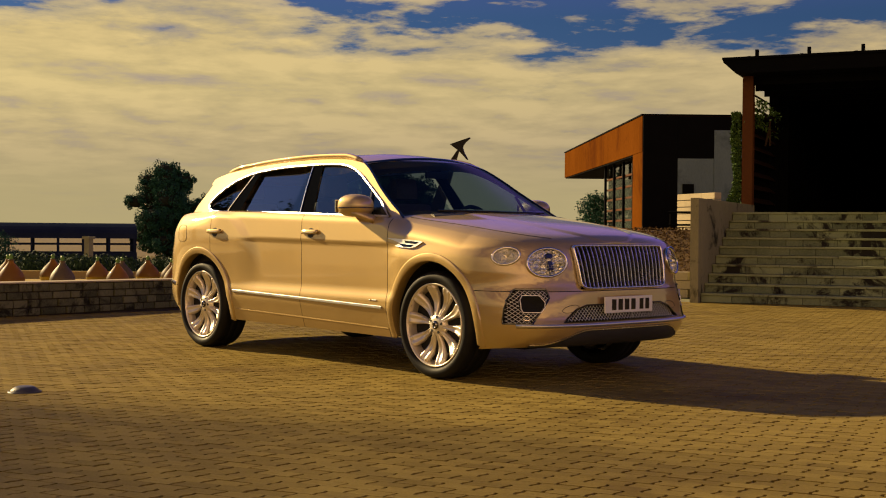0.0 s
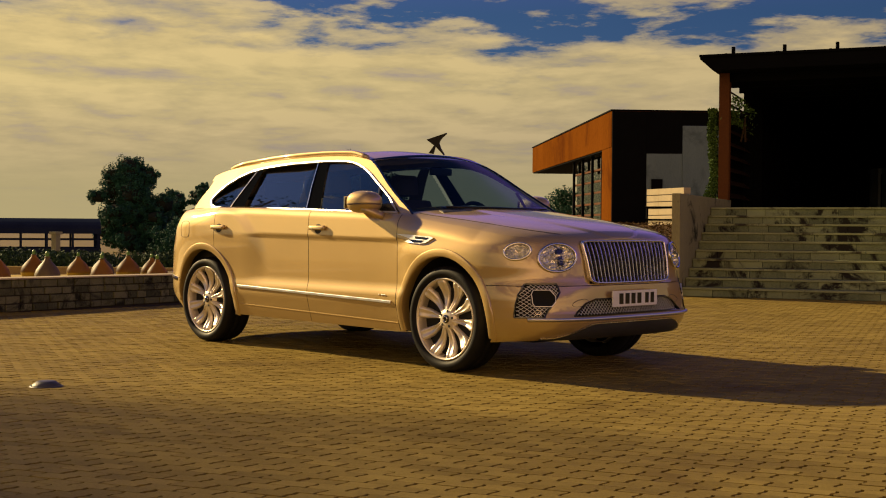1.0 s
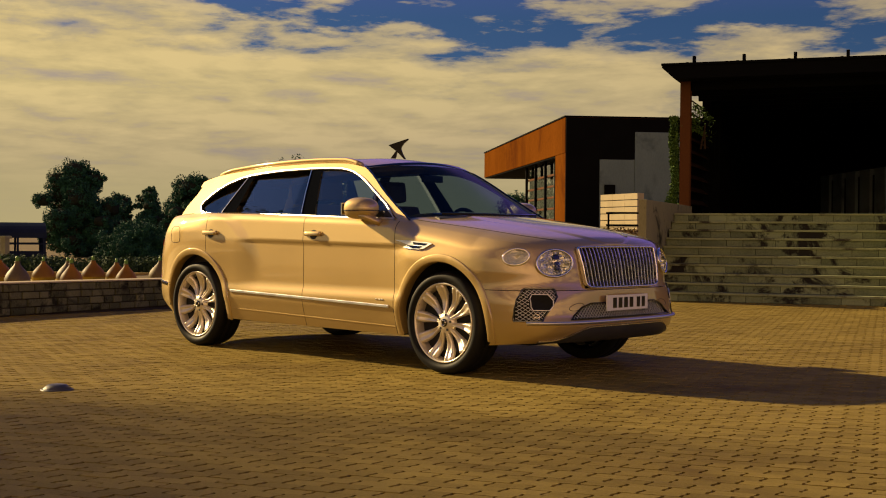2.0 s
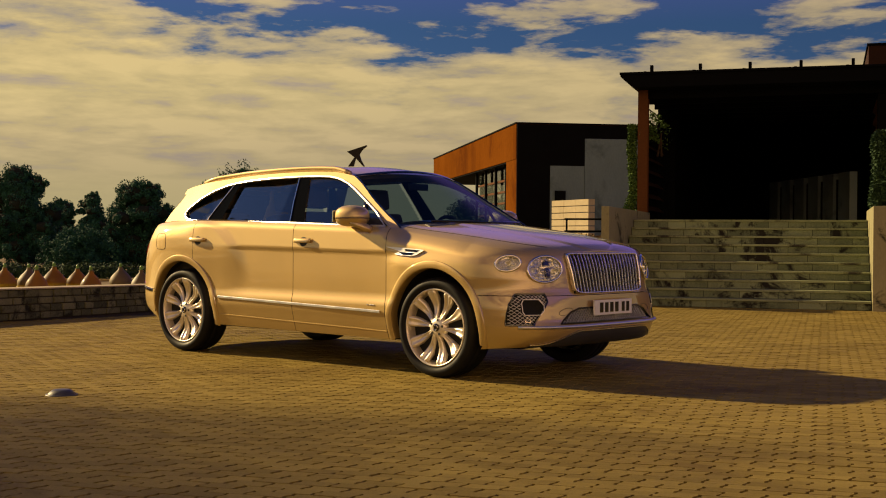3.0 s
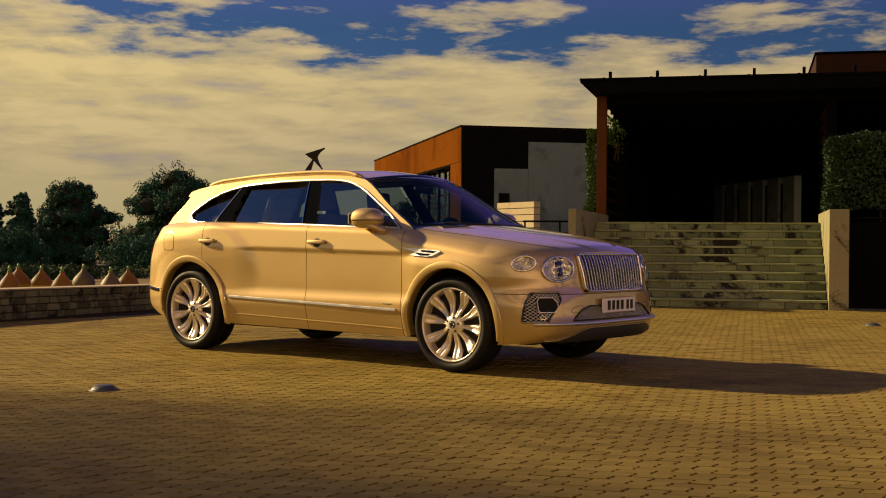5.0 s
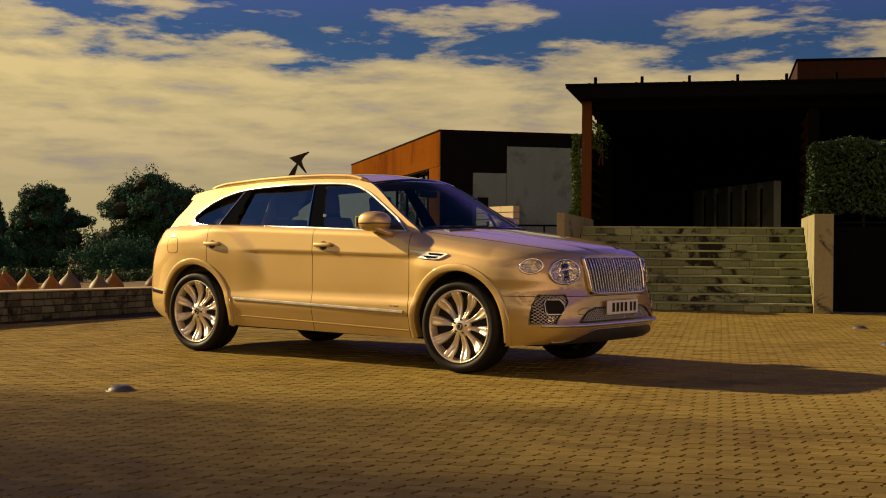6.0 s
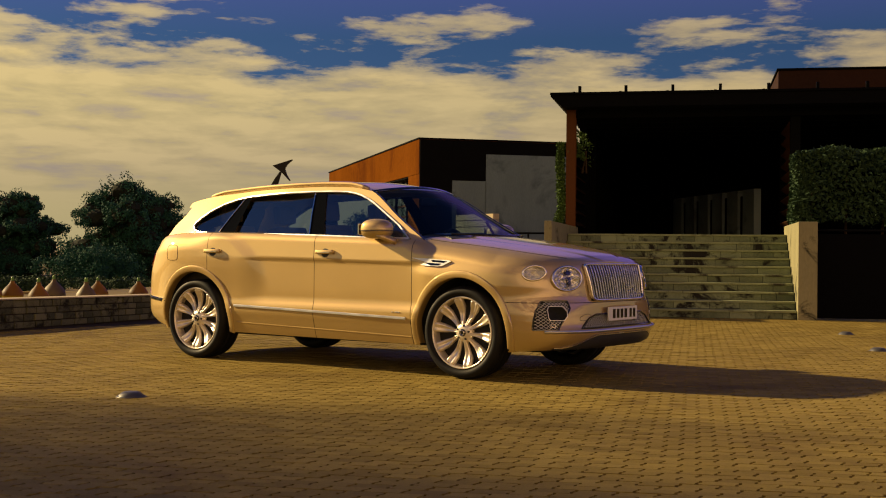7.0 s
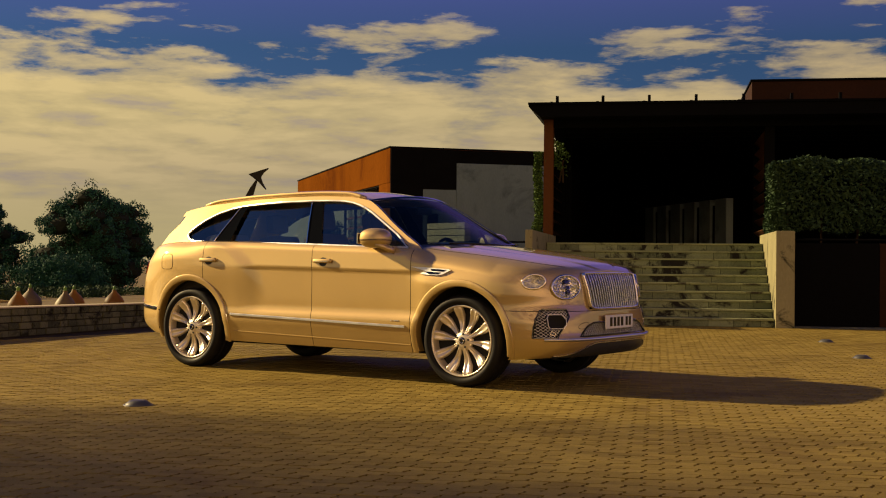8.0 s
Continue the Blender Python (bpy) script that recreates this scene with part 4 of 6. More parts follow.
part("ground_wall", boxed((-L2 - 8, -4.1, -0.2), (L2 - 8, 4.1, 1.15), 0.02), M_SHED, barn)
for k in range(12):
    for sgn in (-4.0, 4.0):
        part("post", boxed((-L2 - 8 + k * 2.8, sgn - 0.12, 1.152), (-L2 - 8 + k * 2.8 + 0.24, sgn + 0.12, 2.85)), M_SHED, barn)
for sgn in (-4.0, 4.0):
    part("side_rail", boxed((-L2 - 8, sgn - 0.07, 2.0), (L2 - 8, sgn + 0.07, 2.16)), M_SHED, barn)
for k in range(9):
    y = -3.6 + 0.9 * k
    part("gable_bar", boxed((L2 - 8.2, y - 0.06, 1.152), (L2 - 8.05, y + 0.06, 2.55 + 1.7 * math.cos(y / 4.4 * math.pi / 2) ** 0.8)), M_SHED, barn)
for z in (2.1, 2.9):
    part("gable_rail", boxed((L2 - 8.04, -3.9, z - 0.08), (L2 - 7.95, 3.9, z + 0.08)), M_SHED, barn)
gate_post = thing("gate_pillar", "pale stone pillar before the barn", "pillar", (-54.75, 23.75, land(-54.75)), 20)
part("shaft", boxed((-0.17, -0.17, -0.02), (0.17, 0.17, 2.25), 0.02), M_CONC, gate_post)
part("cap", boxed((-0.25, -0.25, 2.252), (0.25, 0.25, 2.40), 0.02), M_CONC, gate_post)

# ---- reflector studs on the paving ----
for x, y in ((0.48, -3.52), (2.16, 7.35), (3.37, 4.66)):
    e = thing("road_stud", "low round cast metal stud fixed to the paving", "stud", (x, y, 0.0), 0, "studs on the paving")
    part("dome", lathe(bmesh.new(), [(0.095, 0.0), (0.09, 0.014), (0.062, 0.034), (0.05, 0.038), (0, 0.039)], 24), M_STUD, e, smooth=True)
    part("base_ring", lathe(bmesh.new(), [(0.108, 0.0005), (0.106, 0.006), (0.096, 0.008)], 24), M_STUD, e, smooth=True)


# ---- the car: front towards +x, resting on the pavers ----
car = thing("suv", "gold metallic luxury sport utility car parked on the pavers", "car")
WB, WZ = 1.5875, 0.388
XS_F, XS_R = 1.62, -1.75
belt = spline([(-2.75, 1.05), (-2.5, 1.105), (-2.3, 1.165), (-2.05, 1.205), (-1.6, 1.228), (-0.2, 1.200), (0.98, 1.163), (1.3, 1.118), (1.7, 1.068), (2.1, 1.012), (2.3, 0.990), (2.46, 0.978)])
sill = spline([(-2.75, 0.40), (-2.3, 0.31), (-1.0, 0.275), (1.06, 0.262), (2.0, 0.245), (2.3, 0.265), (2.6, 0.285)])
width = spline([(-2.3, 0.955), (-1.9, 0.988), (-1.55, 0.999), (-0.9, 0.985), (0.0, 0.978), (0.8, 0.977), (1.1, 0.983), (1.35, 0.999), (1.6, 1.014), (1.95, 1.026)])
nose = spline([(0.24, 2.42), (0.30, 2.525), (0.36, 2.572), (0.42, 2.585), (0.47, 2.560), (0.56, 2.548), (0.64, 2.545), (0.70, 2.53), (0.85, 2.505), (0.95, 2.475), (1.03, 2.42)])
tail = spline([(0.28, -2.53), (0.34, -2.66), (0.40, -2.742), (0.45, -2.758), (0.60, -2.76), (0.81, -2.74), (0.99, -2.665), (1.10, -2.61)])
spine = spline([(1.0, 1.240), (1.28, 1.212), (1.65, 1.168), (2.0, 1.122), (2.23, 1.078), (2.38, 1.036), (2.455, 0.992), (2.55, 0.93)])


haunch = spline([(0.55, -0.62), (0.70, -0.655), (0.83, -0.71), (0.93, -0.77), (1.03, -0.86), (1.12, -0.97), (1.17, -1.06), (1.21, -1.20)])


def half(x, z):
    """Half the width of the flank at a length and a height: a tilted upper panel, a crease, a hollow door and a sill ridge."""
    w = width(x)
    u = belt(x) - z
    crease = 0.983 - 0.014 * x
    fender = smooth01((x - 0.98) / 0.25)
    rear = smooth01((-1.25 - x) / 0.45)
    mid = (1 - fender) * (1 - rear)
    d = mid * (0.085 * max(0.0, z - crease) + 0.032 * max(0.0, 1 - u / 0.055) ** 2)
    d += fender * (0.022 * max(0.0, 1 - u / 0.26) + 0.083 * max(0.0, 1 - u / 0.095) ** 1.6)
    d += rear * 0.085 * max(0.0, 1 - u / 0.17) ** 1.8
    door = smooth01((1.25 - x) / 0.2) * smooth01((x + 1.0) / 0.35)
    d += 0.011 * door * smooth01((crease - z) / 0.022) * smooth01((z - 0.53) / 0.10)
    sides = smooth01((1.25 - x) / 0.15) * smooth01((x + 1.3) / 0.2)
    d -= 0.005 * sides * smooth01((0.60 - z) / 0.055) * smooth01((z - 0.40) / 0.09)
    d += 0.055 * (max(0.0, 0.50 - z) / 0.24) ** 1.5
    d -= 0.016 * smooth01((haunch(z) + 0.10 - x) / 0.22) * smooth01((1.225 - z) / 0.06) * smooth01((z - 0.60) / 0.40) * smooth01((x + 2.5) / 0.5)
    d -= 0.010 * smooth01((x - 1.0) / 0.3) * smooth01((1.0 - z) / 0.12) * smooth01((z - 0.7) / 0.2)
    return w - d


def flank(c, z):
    """The right-hand skin: c runs 0 (nose) to 1, along the side to 2, and to 3 (tail)."""
    if c <= 1:
        p = 3.25 + 0.40 * smooth01((0.70 - z) / 0.15)
        f = max(c, 0.0) * math.pi / 2
        x = XS_F + (nose(z) - XS_F) * max(math.cos(f), 0.0) ** (2 / p)
        return Vector((x, -half(min(x, 1.9), z) * math.sin(f) ** (2 / p), z))
    if c <= 2:
        x = XS_F + (c - 1) * (XS_R - XS_F)
        return Vector((x, -half(x, z), z))
    p = 2.55
    f = (c - 2) * math.pi / 2
    x = XS_R + (tail(z) - XS_R) * math.sin(f) ** (2 / p)
    return Vector((x, -half(max(x, -2.3), z) * max(math.cos(f), 0.0) ** (2 / p), z))


def c_of_x(x):
    return 1 + (x - XS_F) / (XS_R - XS_F)


def top_of(c):
    z = 1.0
    for _ in range(4):
        z = belt(flank(c, min(z, belt(1.0) + 0.1)).x)
    return z


def skin(c, v, z0=None, z1=None):
    zt = top_of(c)
    zb = sill(flank(c, 0.5).x)
    lo = zb if z0 is None else max(z0, zb)
    hi = zt if z1 is None else min(z1, zt)
    return flank(c, lo + (hi - lo) * v)


def normal_at(c, z):
    a = flank(c + 0.004, z) - flank(c - 0.004, z)
    b = flank(c, z + 0.004) - flank(c, z - 0.004)
    n = a.cross(b).normalized()
    return n if n.y < 0 or n.x > 0.5 else -n


def c_of_y(y, z):
    lo, hi = 0.0, 1.0
    for _ in range(40):
        m_ = (lo + hi) / 2
        if -flank(m_, z).y < abs(y):
            lo = m_
        else:
            hi = m_
    return lo


def in_poly(x, y, pts):
    inside = False
    for (x1, y1), (x2, y2) in zip(pts, pts[1:] + pts[:1]):
        if (y1 > y) != (y2 > y) and x < x1 + (y - y1) * (x2 - x1) / (y2 - y1):
            inside = not inside
    return inside


def mirrored(P, side):
    return Vector((P.x, -P.y, P.z)) if side < 0 else P


def grid(name, f, nu, nv, material, parent, cut=None, side=1, label="", inset=0.0):
    """A sheet f(u, v), less the faces whose middle is cut away."""
    P = [[f(i / nu, j / nv) for j in range(nv + 1)] for i in range(nu + 1)]
    V, F, ids = [], [], {}
    for i in range(nu):
        for j in range(nv):
            q = (P[i][j], P[i + 1][j], P[i + 1][j + 1], P[i][j + 1])
            mid = (q[0] + q[1] + q[2] + q[3]) / 4
            if cut and cut(mid):
                continue
            face = []
            for a, b in ((i, j), (i + 1, j), (i + 1, j + 1), (i, j + 1)):
                if (a, b) not in ids:
                    ids[(a, b)] = len(V)
                    V.append(mirrored(P[a][b], side))
                face.append(ids[(a, b)])
            F.append(tuple(face if side > 0 else face[::-1]))
    return raw(name, V, F, material, parent, label, True)


ARCH_R = 0.470


def in_arch(p, grow=0.0):
    return any(math.hypot(p.x - s * WB, p.z - WZ) < ARCH_R + grow for s in (-1, 1))


# openings in the nose
GRILLE = (0.482, 0.672, 0.968)
INLET = [(-0.946, 0.437), (-0.822, 0.437), (-0.704, 0.612), (-0.714, 0.67), (-0.877, 0.67), (-0.893, 0.662), (-0.93, 0.59), (-0.941, 0.525), (-0.945, 0.465)]
DUCT = [(-0.862, 0.515), (-0.767, 0.515), (-0.742, 0.545), (-0.738, 0.585), (-0.767, 0.628), (-0.857, 0.628), (-0.872, 0.6), (-0.872, 0.54)]
LOWER = [(-0.62, 0.445), (0.62, 0.445), (0.50, 0.53), (0.40, 0.558), (-0.40, 0.558), (-0.50, 0.53)]
LAMPS = ((0.684, 0.852, 0.146, 0.098, 6), (0.902, 0.895, 0.094, 0.058, 8))
LAMP_AT = []
for y, z, ra, rb_, tilt in LAMPS:
    c = c_of_y(y, z)
    n = normal_at(c, z)
    t = (flank(c + 0.01, z) - flank(c - 0.01, z)).normalized()
    LAMP_AT.append((flank(c, z), n, t, n.cross(t).normalized(), ra, rb_, tilt))


def lamp_local(p, L):
    o, n, t, u, ra, rb_, tilt = L
    d = p - o
    a, b = d.dot(t), d.dot(u)
    k = radians(tilt)
    return a * math.cos(k) + b * math.sin(k), -a * math.sin(k) + b * math.cos(k), d.dot(n)


def nose_cut(p):
    if in_arch(p):
        return True
    if p.x > 2.0:
        if abs(p.y) < GRILLE[0] - 0.012 - 0.03 * (GRILLE[2] - p.z) / (GRILLE[2] - GRILLE[1]) and GRILLE[1] < p.z < GRILLE[2]:
            return True
        if in_poly(p.y, p.z, INLET) or in_poly(p.y, p.z, LOWER):
            return True
        for L in LAMP_AT:
            a, b, d = lamp_local(p, L)
            if abs(d) < 0.2 and (a / (L[4] - 0.006)) ** 2 + (b / (L[5] - 0.006)) ** 2 < 1:
                return True
    return False


X_DF, X_B, X_DR = 1.062, -0.050, -1.395
for side in (1, -1):
    def span(c0, c1, z0=None, z1=None):
        return lambda u, v: skin(c0 + (c1 - c0) * u, v, z0, z1)
    grid("front_bumper", span(0.0, 1.0, None, 0.652), 110, 30, M_PAINT, car, nose_cut, side)
    grid("front_fender", span(0.0, c_of_x(X_DF + 0.003), 0.657, None), 150, 30, M_PAINT, car, nose_cut, side)
    grid("fender_foot", span(1.0, c_of_x(X_DF + 0.003), None, 0.6565), 34, 24, M_PAINT, car, nose_cut, side)
    grid("front_door", span(c_of_x(X_DF - 0.003), c_of_x(X_B + 0.003)), 60, 62, M_PAINT, car, in_arch, side)
    grid("rear_door", span(c_of_x(X_B - 0.003), c_of_x(X_DR + 0.003)), 72, 62, M_PAINT, car, in_arch, side)
    grid("rear_quarter", span(c_of_x(X_DR - 0.003), 2.0), 24, 62, M_PAINT, car, in_arch, side)
    grid("rear_bumper", span(2.0, 3.0), 60, 62, M_PAINT, car, in_arch, side)
    # dark inner skin, seen in the shut lines
    def inner(u, v):
        c = 1.0 + 1.0 * u
        p = skin(c, v)
        return Vector((p.x, p.y + 0.022, p.z))
    grid("inner_skin", inner, 60, 20, M_DARK, car, lambda p: in_arch(p, 0.03), side)
    # arch lips and wheel wells
    for s in (-1, 1):
        V, F = [], []
        NS = 72
        for i in range(NS + 1):
            an = radians(-14 + 208 * i / NS)
            ring = []
            for r, off, back in ((ARCH_R - 0.012, -0.07, 1), (ARCH_R - 0.012, 0.002, 0), (ARCH_R - 0.010, 0.006, 0), (ARCH_R - 0.004, 0.009, 0), (ARCH_R + 0.040, 0.010, 0), (ARCH_R + 0.045, 0.009, 0), (ARCH_R + 0.048, 0.005, 0), (ARCH_R + 0.051, -0.006, 0)):
                x, z = s * WB + r * math.cos(an), WZ + r * math.sin(an)
                if s > 0 and x > XS_F:
                    c = 1.0
                    for _ in range(30):
                        e_ = flank(c, z).x - x
                        c = min(max(c + e_ * 0.5, 0.3), 1.0)
                    y = -flank(c, z).y
                elif s < 0 and x < XS_R:
                    c = 2.0
                    for _ in range(30):
                        e_ = flank(c, z).x - x
                        c = min(max(c + e_ * 0.5, 2.0), 2.8)
                    y = -flank(c, z).y
                else:
                    y = half(x, z)
                ring.append(len(V))
                V.append(mirrored(Vector((x, -(y + off), max(z, 0.262))), side))
        k = 8
        for i in range(NS):
            for j in range(k - 1):
                F.append((i * k + j, i * k + j + 1, (i + 1) * k + j + 1, (i + 1) * k + j))
        raw("arch_lip", V, F, M_PAINT, car, "gold wheel arch lip", True)
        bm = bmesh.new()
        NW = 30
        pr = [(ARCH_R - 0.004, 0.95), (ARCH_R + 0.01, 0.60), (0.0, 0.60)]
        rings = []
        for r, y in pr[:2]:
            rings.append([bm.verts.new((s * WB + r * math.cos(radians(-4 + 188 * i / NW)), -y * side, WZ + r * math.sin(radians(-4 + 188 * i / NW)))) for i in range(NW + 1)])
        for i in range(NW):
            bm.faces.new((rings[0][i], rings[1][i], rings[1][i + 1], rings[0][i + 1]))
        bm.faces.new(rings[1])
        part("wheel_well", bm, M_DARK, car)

# hood
def hood(u, v):
    c0 = c_of_x(1.03)
    c = c0 * (1 - (1 - u) ** 1.0)
    S = skin(c, 1.0)
    w = 2 * v - 1
    yt = max(-S.y, 1e-4)
    zc = max(spine(S.x), S.z)
    dome = 0.007 * smooth01((0.42 + 0.12 * u - abs(w)) / 0.12) * smooth01(u / 0.12) * smooth01((S.x - 1.05) / 0.2)
    return Vector((S.x, yt * w, zc - (zc - S.z) * (0.6 * abs(w) ** 2.2 + 0.4 * abs(w) ** 10) + dome))


grid("hood", hood, 110, 90, M_PAINT, car, None, 1, "long gold bonnet")
# bonnet edges and power lines
for sgn in (-1, 1):
    def line_pt(t):
        x = 1.16 + 1.20 * t
        c = c_of_x(x) if x <= XS_F else None
        if c is None:
            c = 1.0
            for _ in range(40):
                zt = top_of(c)
                c = min(max(c + (flank(c, zt).x - x) * 0.6, 0.02), 1.0)
        S = skin(c, 1.0)
        k = 0.93 - 0.10 * t
        zc = max(spine(S.x), S.z)
        return Vector((S.x, sgn * -S.y * k, zc - (zc - S.z) * (0.6 * k ** 2.2 + 0.4 * k ** 10) + 0.001))
    part("bonnet_shut_line", sweep(bmesh.new(), [line_pt(i / 24) for i in range(25)], 0.006, 0.0012, (0, 0, 1)), M_DARK, car)

# ---- upper body ----
edge_z = spline([(-2.35, 1.46), (-2.2, 1.530), (-2.0, 1.572), (-1.6, 1.616), (-1.0, 1.650), (-0.3, 1.662), (0.1, 1.650), (0.3, 1.622), (0.45, 1.588), (0.7, 1.52)])
pillar_x = spline([(1.10, 1.21), (1.165, 1.11), (1.196, 1.064), (1.286, 0.908), (1.404, 0.715), (1.5, 0.572), (1.581, 0.436), (1.66, 0.26)])
gate_x = spline([(1.02, -2.60), (1.10, -2.52), (1.215, -2.39), (1.357, -2.275), (1.50, -2.165), (1.54, -2.145), (1.66, -2.03)])


def lean(x, z):
    """Half the width of the side windows."""
    y = 0.895 - 0.47 * (z - 1.18) - 0.16 * (z - 1.18) ** 2
    y -= 0.165 * max(0.0, (-1.45 - x) / 0.9) ** 2 + 0.10 * smooth01((-0.5 - x) / 1.1)
    y -= 0.02 * max(0.0, (x - 0.3) / 0.7) ** 2
    return y


def upper(u, v):
    z = 1.2 + 0.44 * v
    x = 0.0
    for _ in range(6):
        x = gate_x(z) + (pillar_x(z) - gate_x(z)) * u
        z = belt(max(min(x, 1.25), -2.6)) - 0.006 + (edge_z(x) - belt(max(min(x, 1.25), -2.6)) + 0.006) * v
    return Vector((x, -lean(x, z), z))


DLO = [(-1.915, 1.305), (-1.86, 1.257), (-1.753, 1.235), (-1.338, 1.224), (-0.723, 1.214), (-0.18, 1.204), (0.45, 1.184), (0.985, 1.173), (0.9, 1.234), (0.82, 1.29), (0.64, 1.394), (0.46, 1.494), (0.37, 1.536), (0.28, 1.569), (0.2, 1.59), (0.1, 1.606), (-0.05, 1.614), (-0.31, 1.617), (-0.69, 1.612), (-0.968, 1.601), (-1.221, 1.585), (-1.385, 1.562), (-1.551, 1.519), (-1.708, 1.454), (-1.826, 1.386), (-1.891, 1.338)]


def lean_pt(x, z, off=0.0):
    return Vector((x, -(lean(x, z) + off), z))


for side in (1, -1):
    grid("cabin_side", upper, 190, 60, M_PAINT, car, lambda p: in_poly(p.x, p.z, DLO) or (1.31 < p.z < 1.50 and p.x < gate_x(p.z) + 0.055 * smooth01((p.z - 1.29) / 0.12)), side, "gold roof pillar frame")

    def pane(name, test, mat=M_GLASS):
        def cut(p):
            return not (in_poly(p.x, p.z, [(x, z) for x, z in DLO]) and test(p.x, p.z))
        def f(u, v):
            p = upper(u, v)
            level = 0.0
            if name == "rear_window":
                level = 0.035 + 0.07 * max(0.0, -0.4 - p.x) - 0.10 * smooth01((-0.5 - p.x) / 1.1)
            flat = 0.165 * max(0.0, (-1.45 - p.x) / 0.9) ** 2
            return Vector((p.x, p.y + 0.012 + (0.045 - flat if name == "rear_quarter_window" else level), p.z))
        return grid(name, f, 190, 60, mat, car, cut, side)

    xb0 = lambda z: -0.19 - 0.12 * (z - 1.205) / 0.41
    xb1 = lambda z: -0.01 - 0.16 * (z - 1.21) / 0.40
    xc0 = lambda z: -1.485 + 0.216 * (z - 1.228) / 0.353
    xc1 = lambda z: -1.244 + 0.059 * (z - 1.222) / 0.359
    xq = lambda z: 0.724 - 0.074 * (z - 1.18) / 0.194
    pane("front_window", lambda x, z: xb1(z) <= x < xq(z))
    pane("front_quarter_window", lambda x, z: x >= xq(z))
    pane("rear_window", lambda x, z: xc1(z) <= x < xb0(z))
    pane("rear_quarter_window", lambda x, z: x < xc0(z))
    for name, xl, xr in (("centre_pillar", xb0, xb1), ("rear_pillar", xc0, xc1)):
        def pf(u, v, xl=xl, xr=xr):
            z = 1.206 + 0.412 * v if name == "centre_pillar" else 1.22 + 0.36 * v
            x = xl(z) + (xr(z) - xl(z)) * u
            return mirrored(lean_pt(x, z, -0.002), side)
        grid(name, pf, 6, 16, M_PILLAR, car, None, 1, "gloss black pillar")
    out = lambda p: (0.05, -0.92 * side, 0.40)
    trim = [mirrored(lean_pt(x, z, 0.008 + 0.020 * smooth01((1.25 - z) / 0.03) * smooth01((x + 1.7) / 0.3)), side) for x, z in DLO]
    part("window_trim", sweep(bmesh.new(), trim, 0.019, 0.007, (0, -0.9 * side, 0.42), True), M_BRIGHT, car, "polished chrome window surround")
    part("quarter_bar", sweep(bmesh.new(), [mirrored(lean_pt(xq(z), z, 0.002), side) for z in (1.178, 1.28, 1.372)], 0.028, 0.006, (0, -0.9 * side, 0.42)), M_BLACK, car)
    part("pillar_trim", sweep(bmesh.new(), [mirrored(lean_pt(xc0(z), z, 0.003), side) for z in (1.228, 1.4, 1.572)], 0.012, 0.005, (0, -0.9 * side, 0.42)), M_CHROME, car)
    part("pillar_trim", sweep(bmesh.new(), [mirrored(lean_pt(xb0(z) + 0.004, z, 0.003), side) for z in (1.208, 1.4, 1.612)], 0.010, 0.005, (0, -0.9 * side, 0.42)), M_CHROME, car)
    # roof rail
    rail = []
    for i in range(31):
        t = i / 30
        x = -1.83 + 2.13 * t
        lift = 0.024 * min(1, min(t, 1 - t) / 0.10) ** 0.6
        rail.append(Vector((x, -side * (lean(x, edge_z(x)) - 0.028), edge_z(x) + 0.006 + lift)))
    part("roof_rail", sweep(bmesh.new(), rail, 0.040, 0.020, (0, -0.3 * side, 1)), M_PAINT, car, "gold roof rail", True)


def shoulder(u, v):
    """The ledge between the flank's top and the narrowing cabin."""
    c = c_of_x(1.12) + (2.0 - c_of_x(1.12)) * u
    S = skin(c, 1.0)
    yl = min(lean(S.x, S.z), -S.y + 0.001)
    return Vector((S.x, S.y + (-yl + 0.006 - S.y) * v, S.z + 0.012 * math.sin(v * math.pi / 2) * smooth01((-0.2 - S.x) / 0.6)))


for side in (1, -1):
    grid("shoulder", shoulder, 60, 8, M_PAINT, car, None, side)


def roof(u, v):
    w = 2 * v - 1
    xr, xf = -2.13, 0.40 + 0.13 * (1 - w * w)
    x = xr + (xf - xr) * u
    z0 = edge_z(x)
    ye = lean(x, z0)
    k = abs(w) ** 2.4
    return Vector((x, ye * w, z0 + 0.070 * (1 - k) * min(1.0, 0.55 + 0.45 * u * 3)))


grid("roof", roof, 60, 40, M_PAINT, car)


def screen(u, v):
    w = 2 * u - 1
    z = 1.155 + (1.612 - 1.155) * v
    x = pillar_x(z)
    y = lean(x, z) - 0.012
    bow = (0.28 - 0.16 * v) * (1 - abs(w) ** 2.0)
    return Vector((x + bow - 0.004, y * w, z + (0.006 + 0.05 * v) * (1 - w * w)))


grid("windscreen", screen, 44, 30, M_SCREEN, car, None, 1, "large raked windscreen")
for sgn in (0, 1):
    part("screen_seal", sweep(bmesh.new(), [screen(sgn, i / 20) + Vector((0.004, 0, 0.003)) for i in range(21)], 0.020, 0.004, (0.6, 0, 0.7)), M_BLACK, car)
part("screen_header_band", sweep(bmesh.new(), [screen(i / 20, 0.985) + Vector((0.004, 0, 0.003)) for i in range(21)], 0.035, 0.003, (0.5, 0, 0.8)), M_BLACK, car)
part("cowl", sweep(bmesh.new(), [screen(i / 20, 0.03) + Vector((0.05, 0, 0.012)) for i in range(2, 19)], 0.11, 0.006, (0.15, 0, 1)), M_TRIM, car, "black cowl panel")
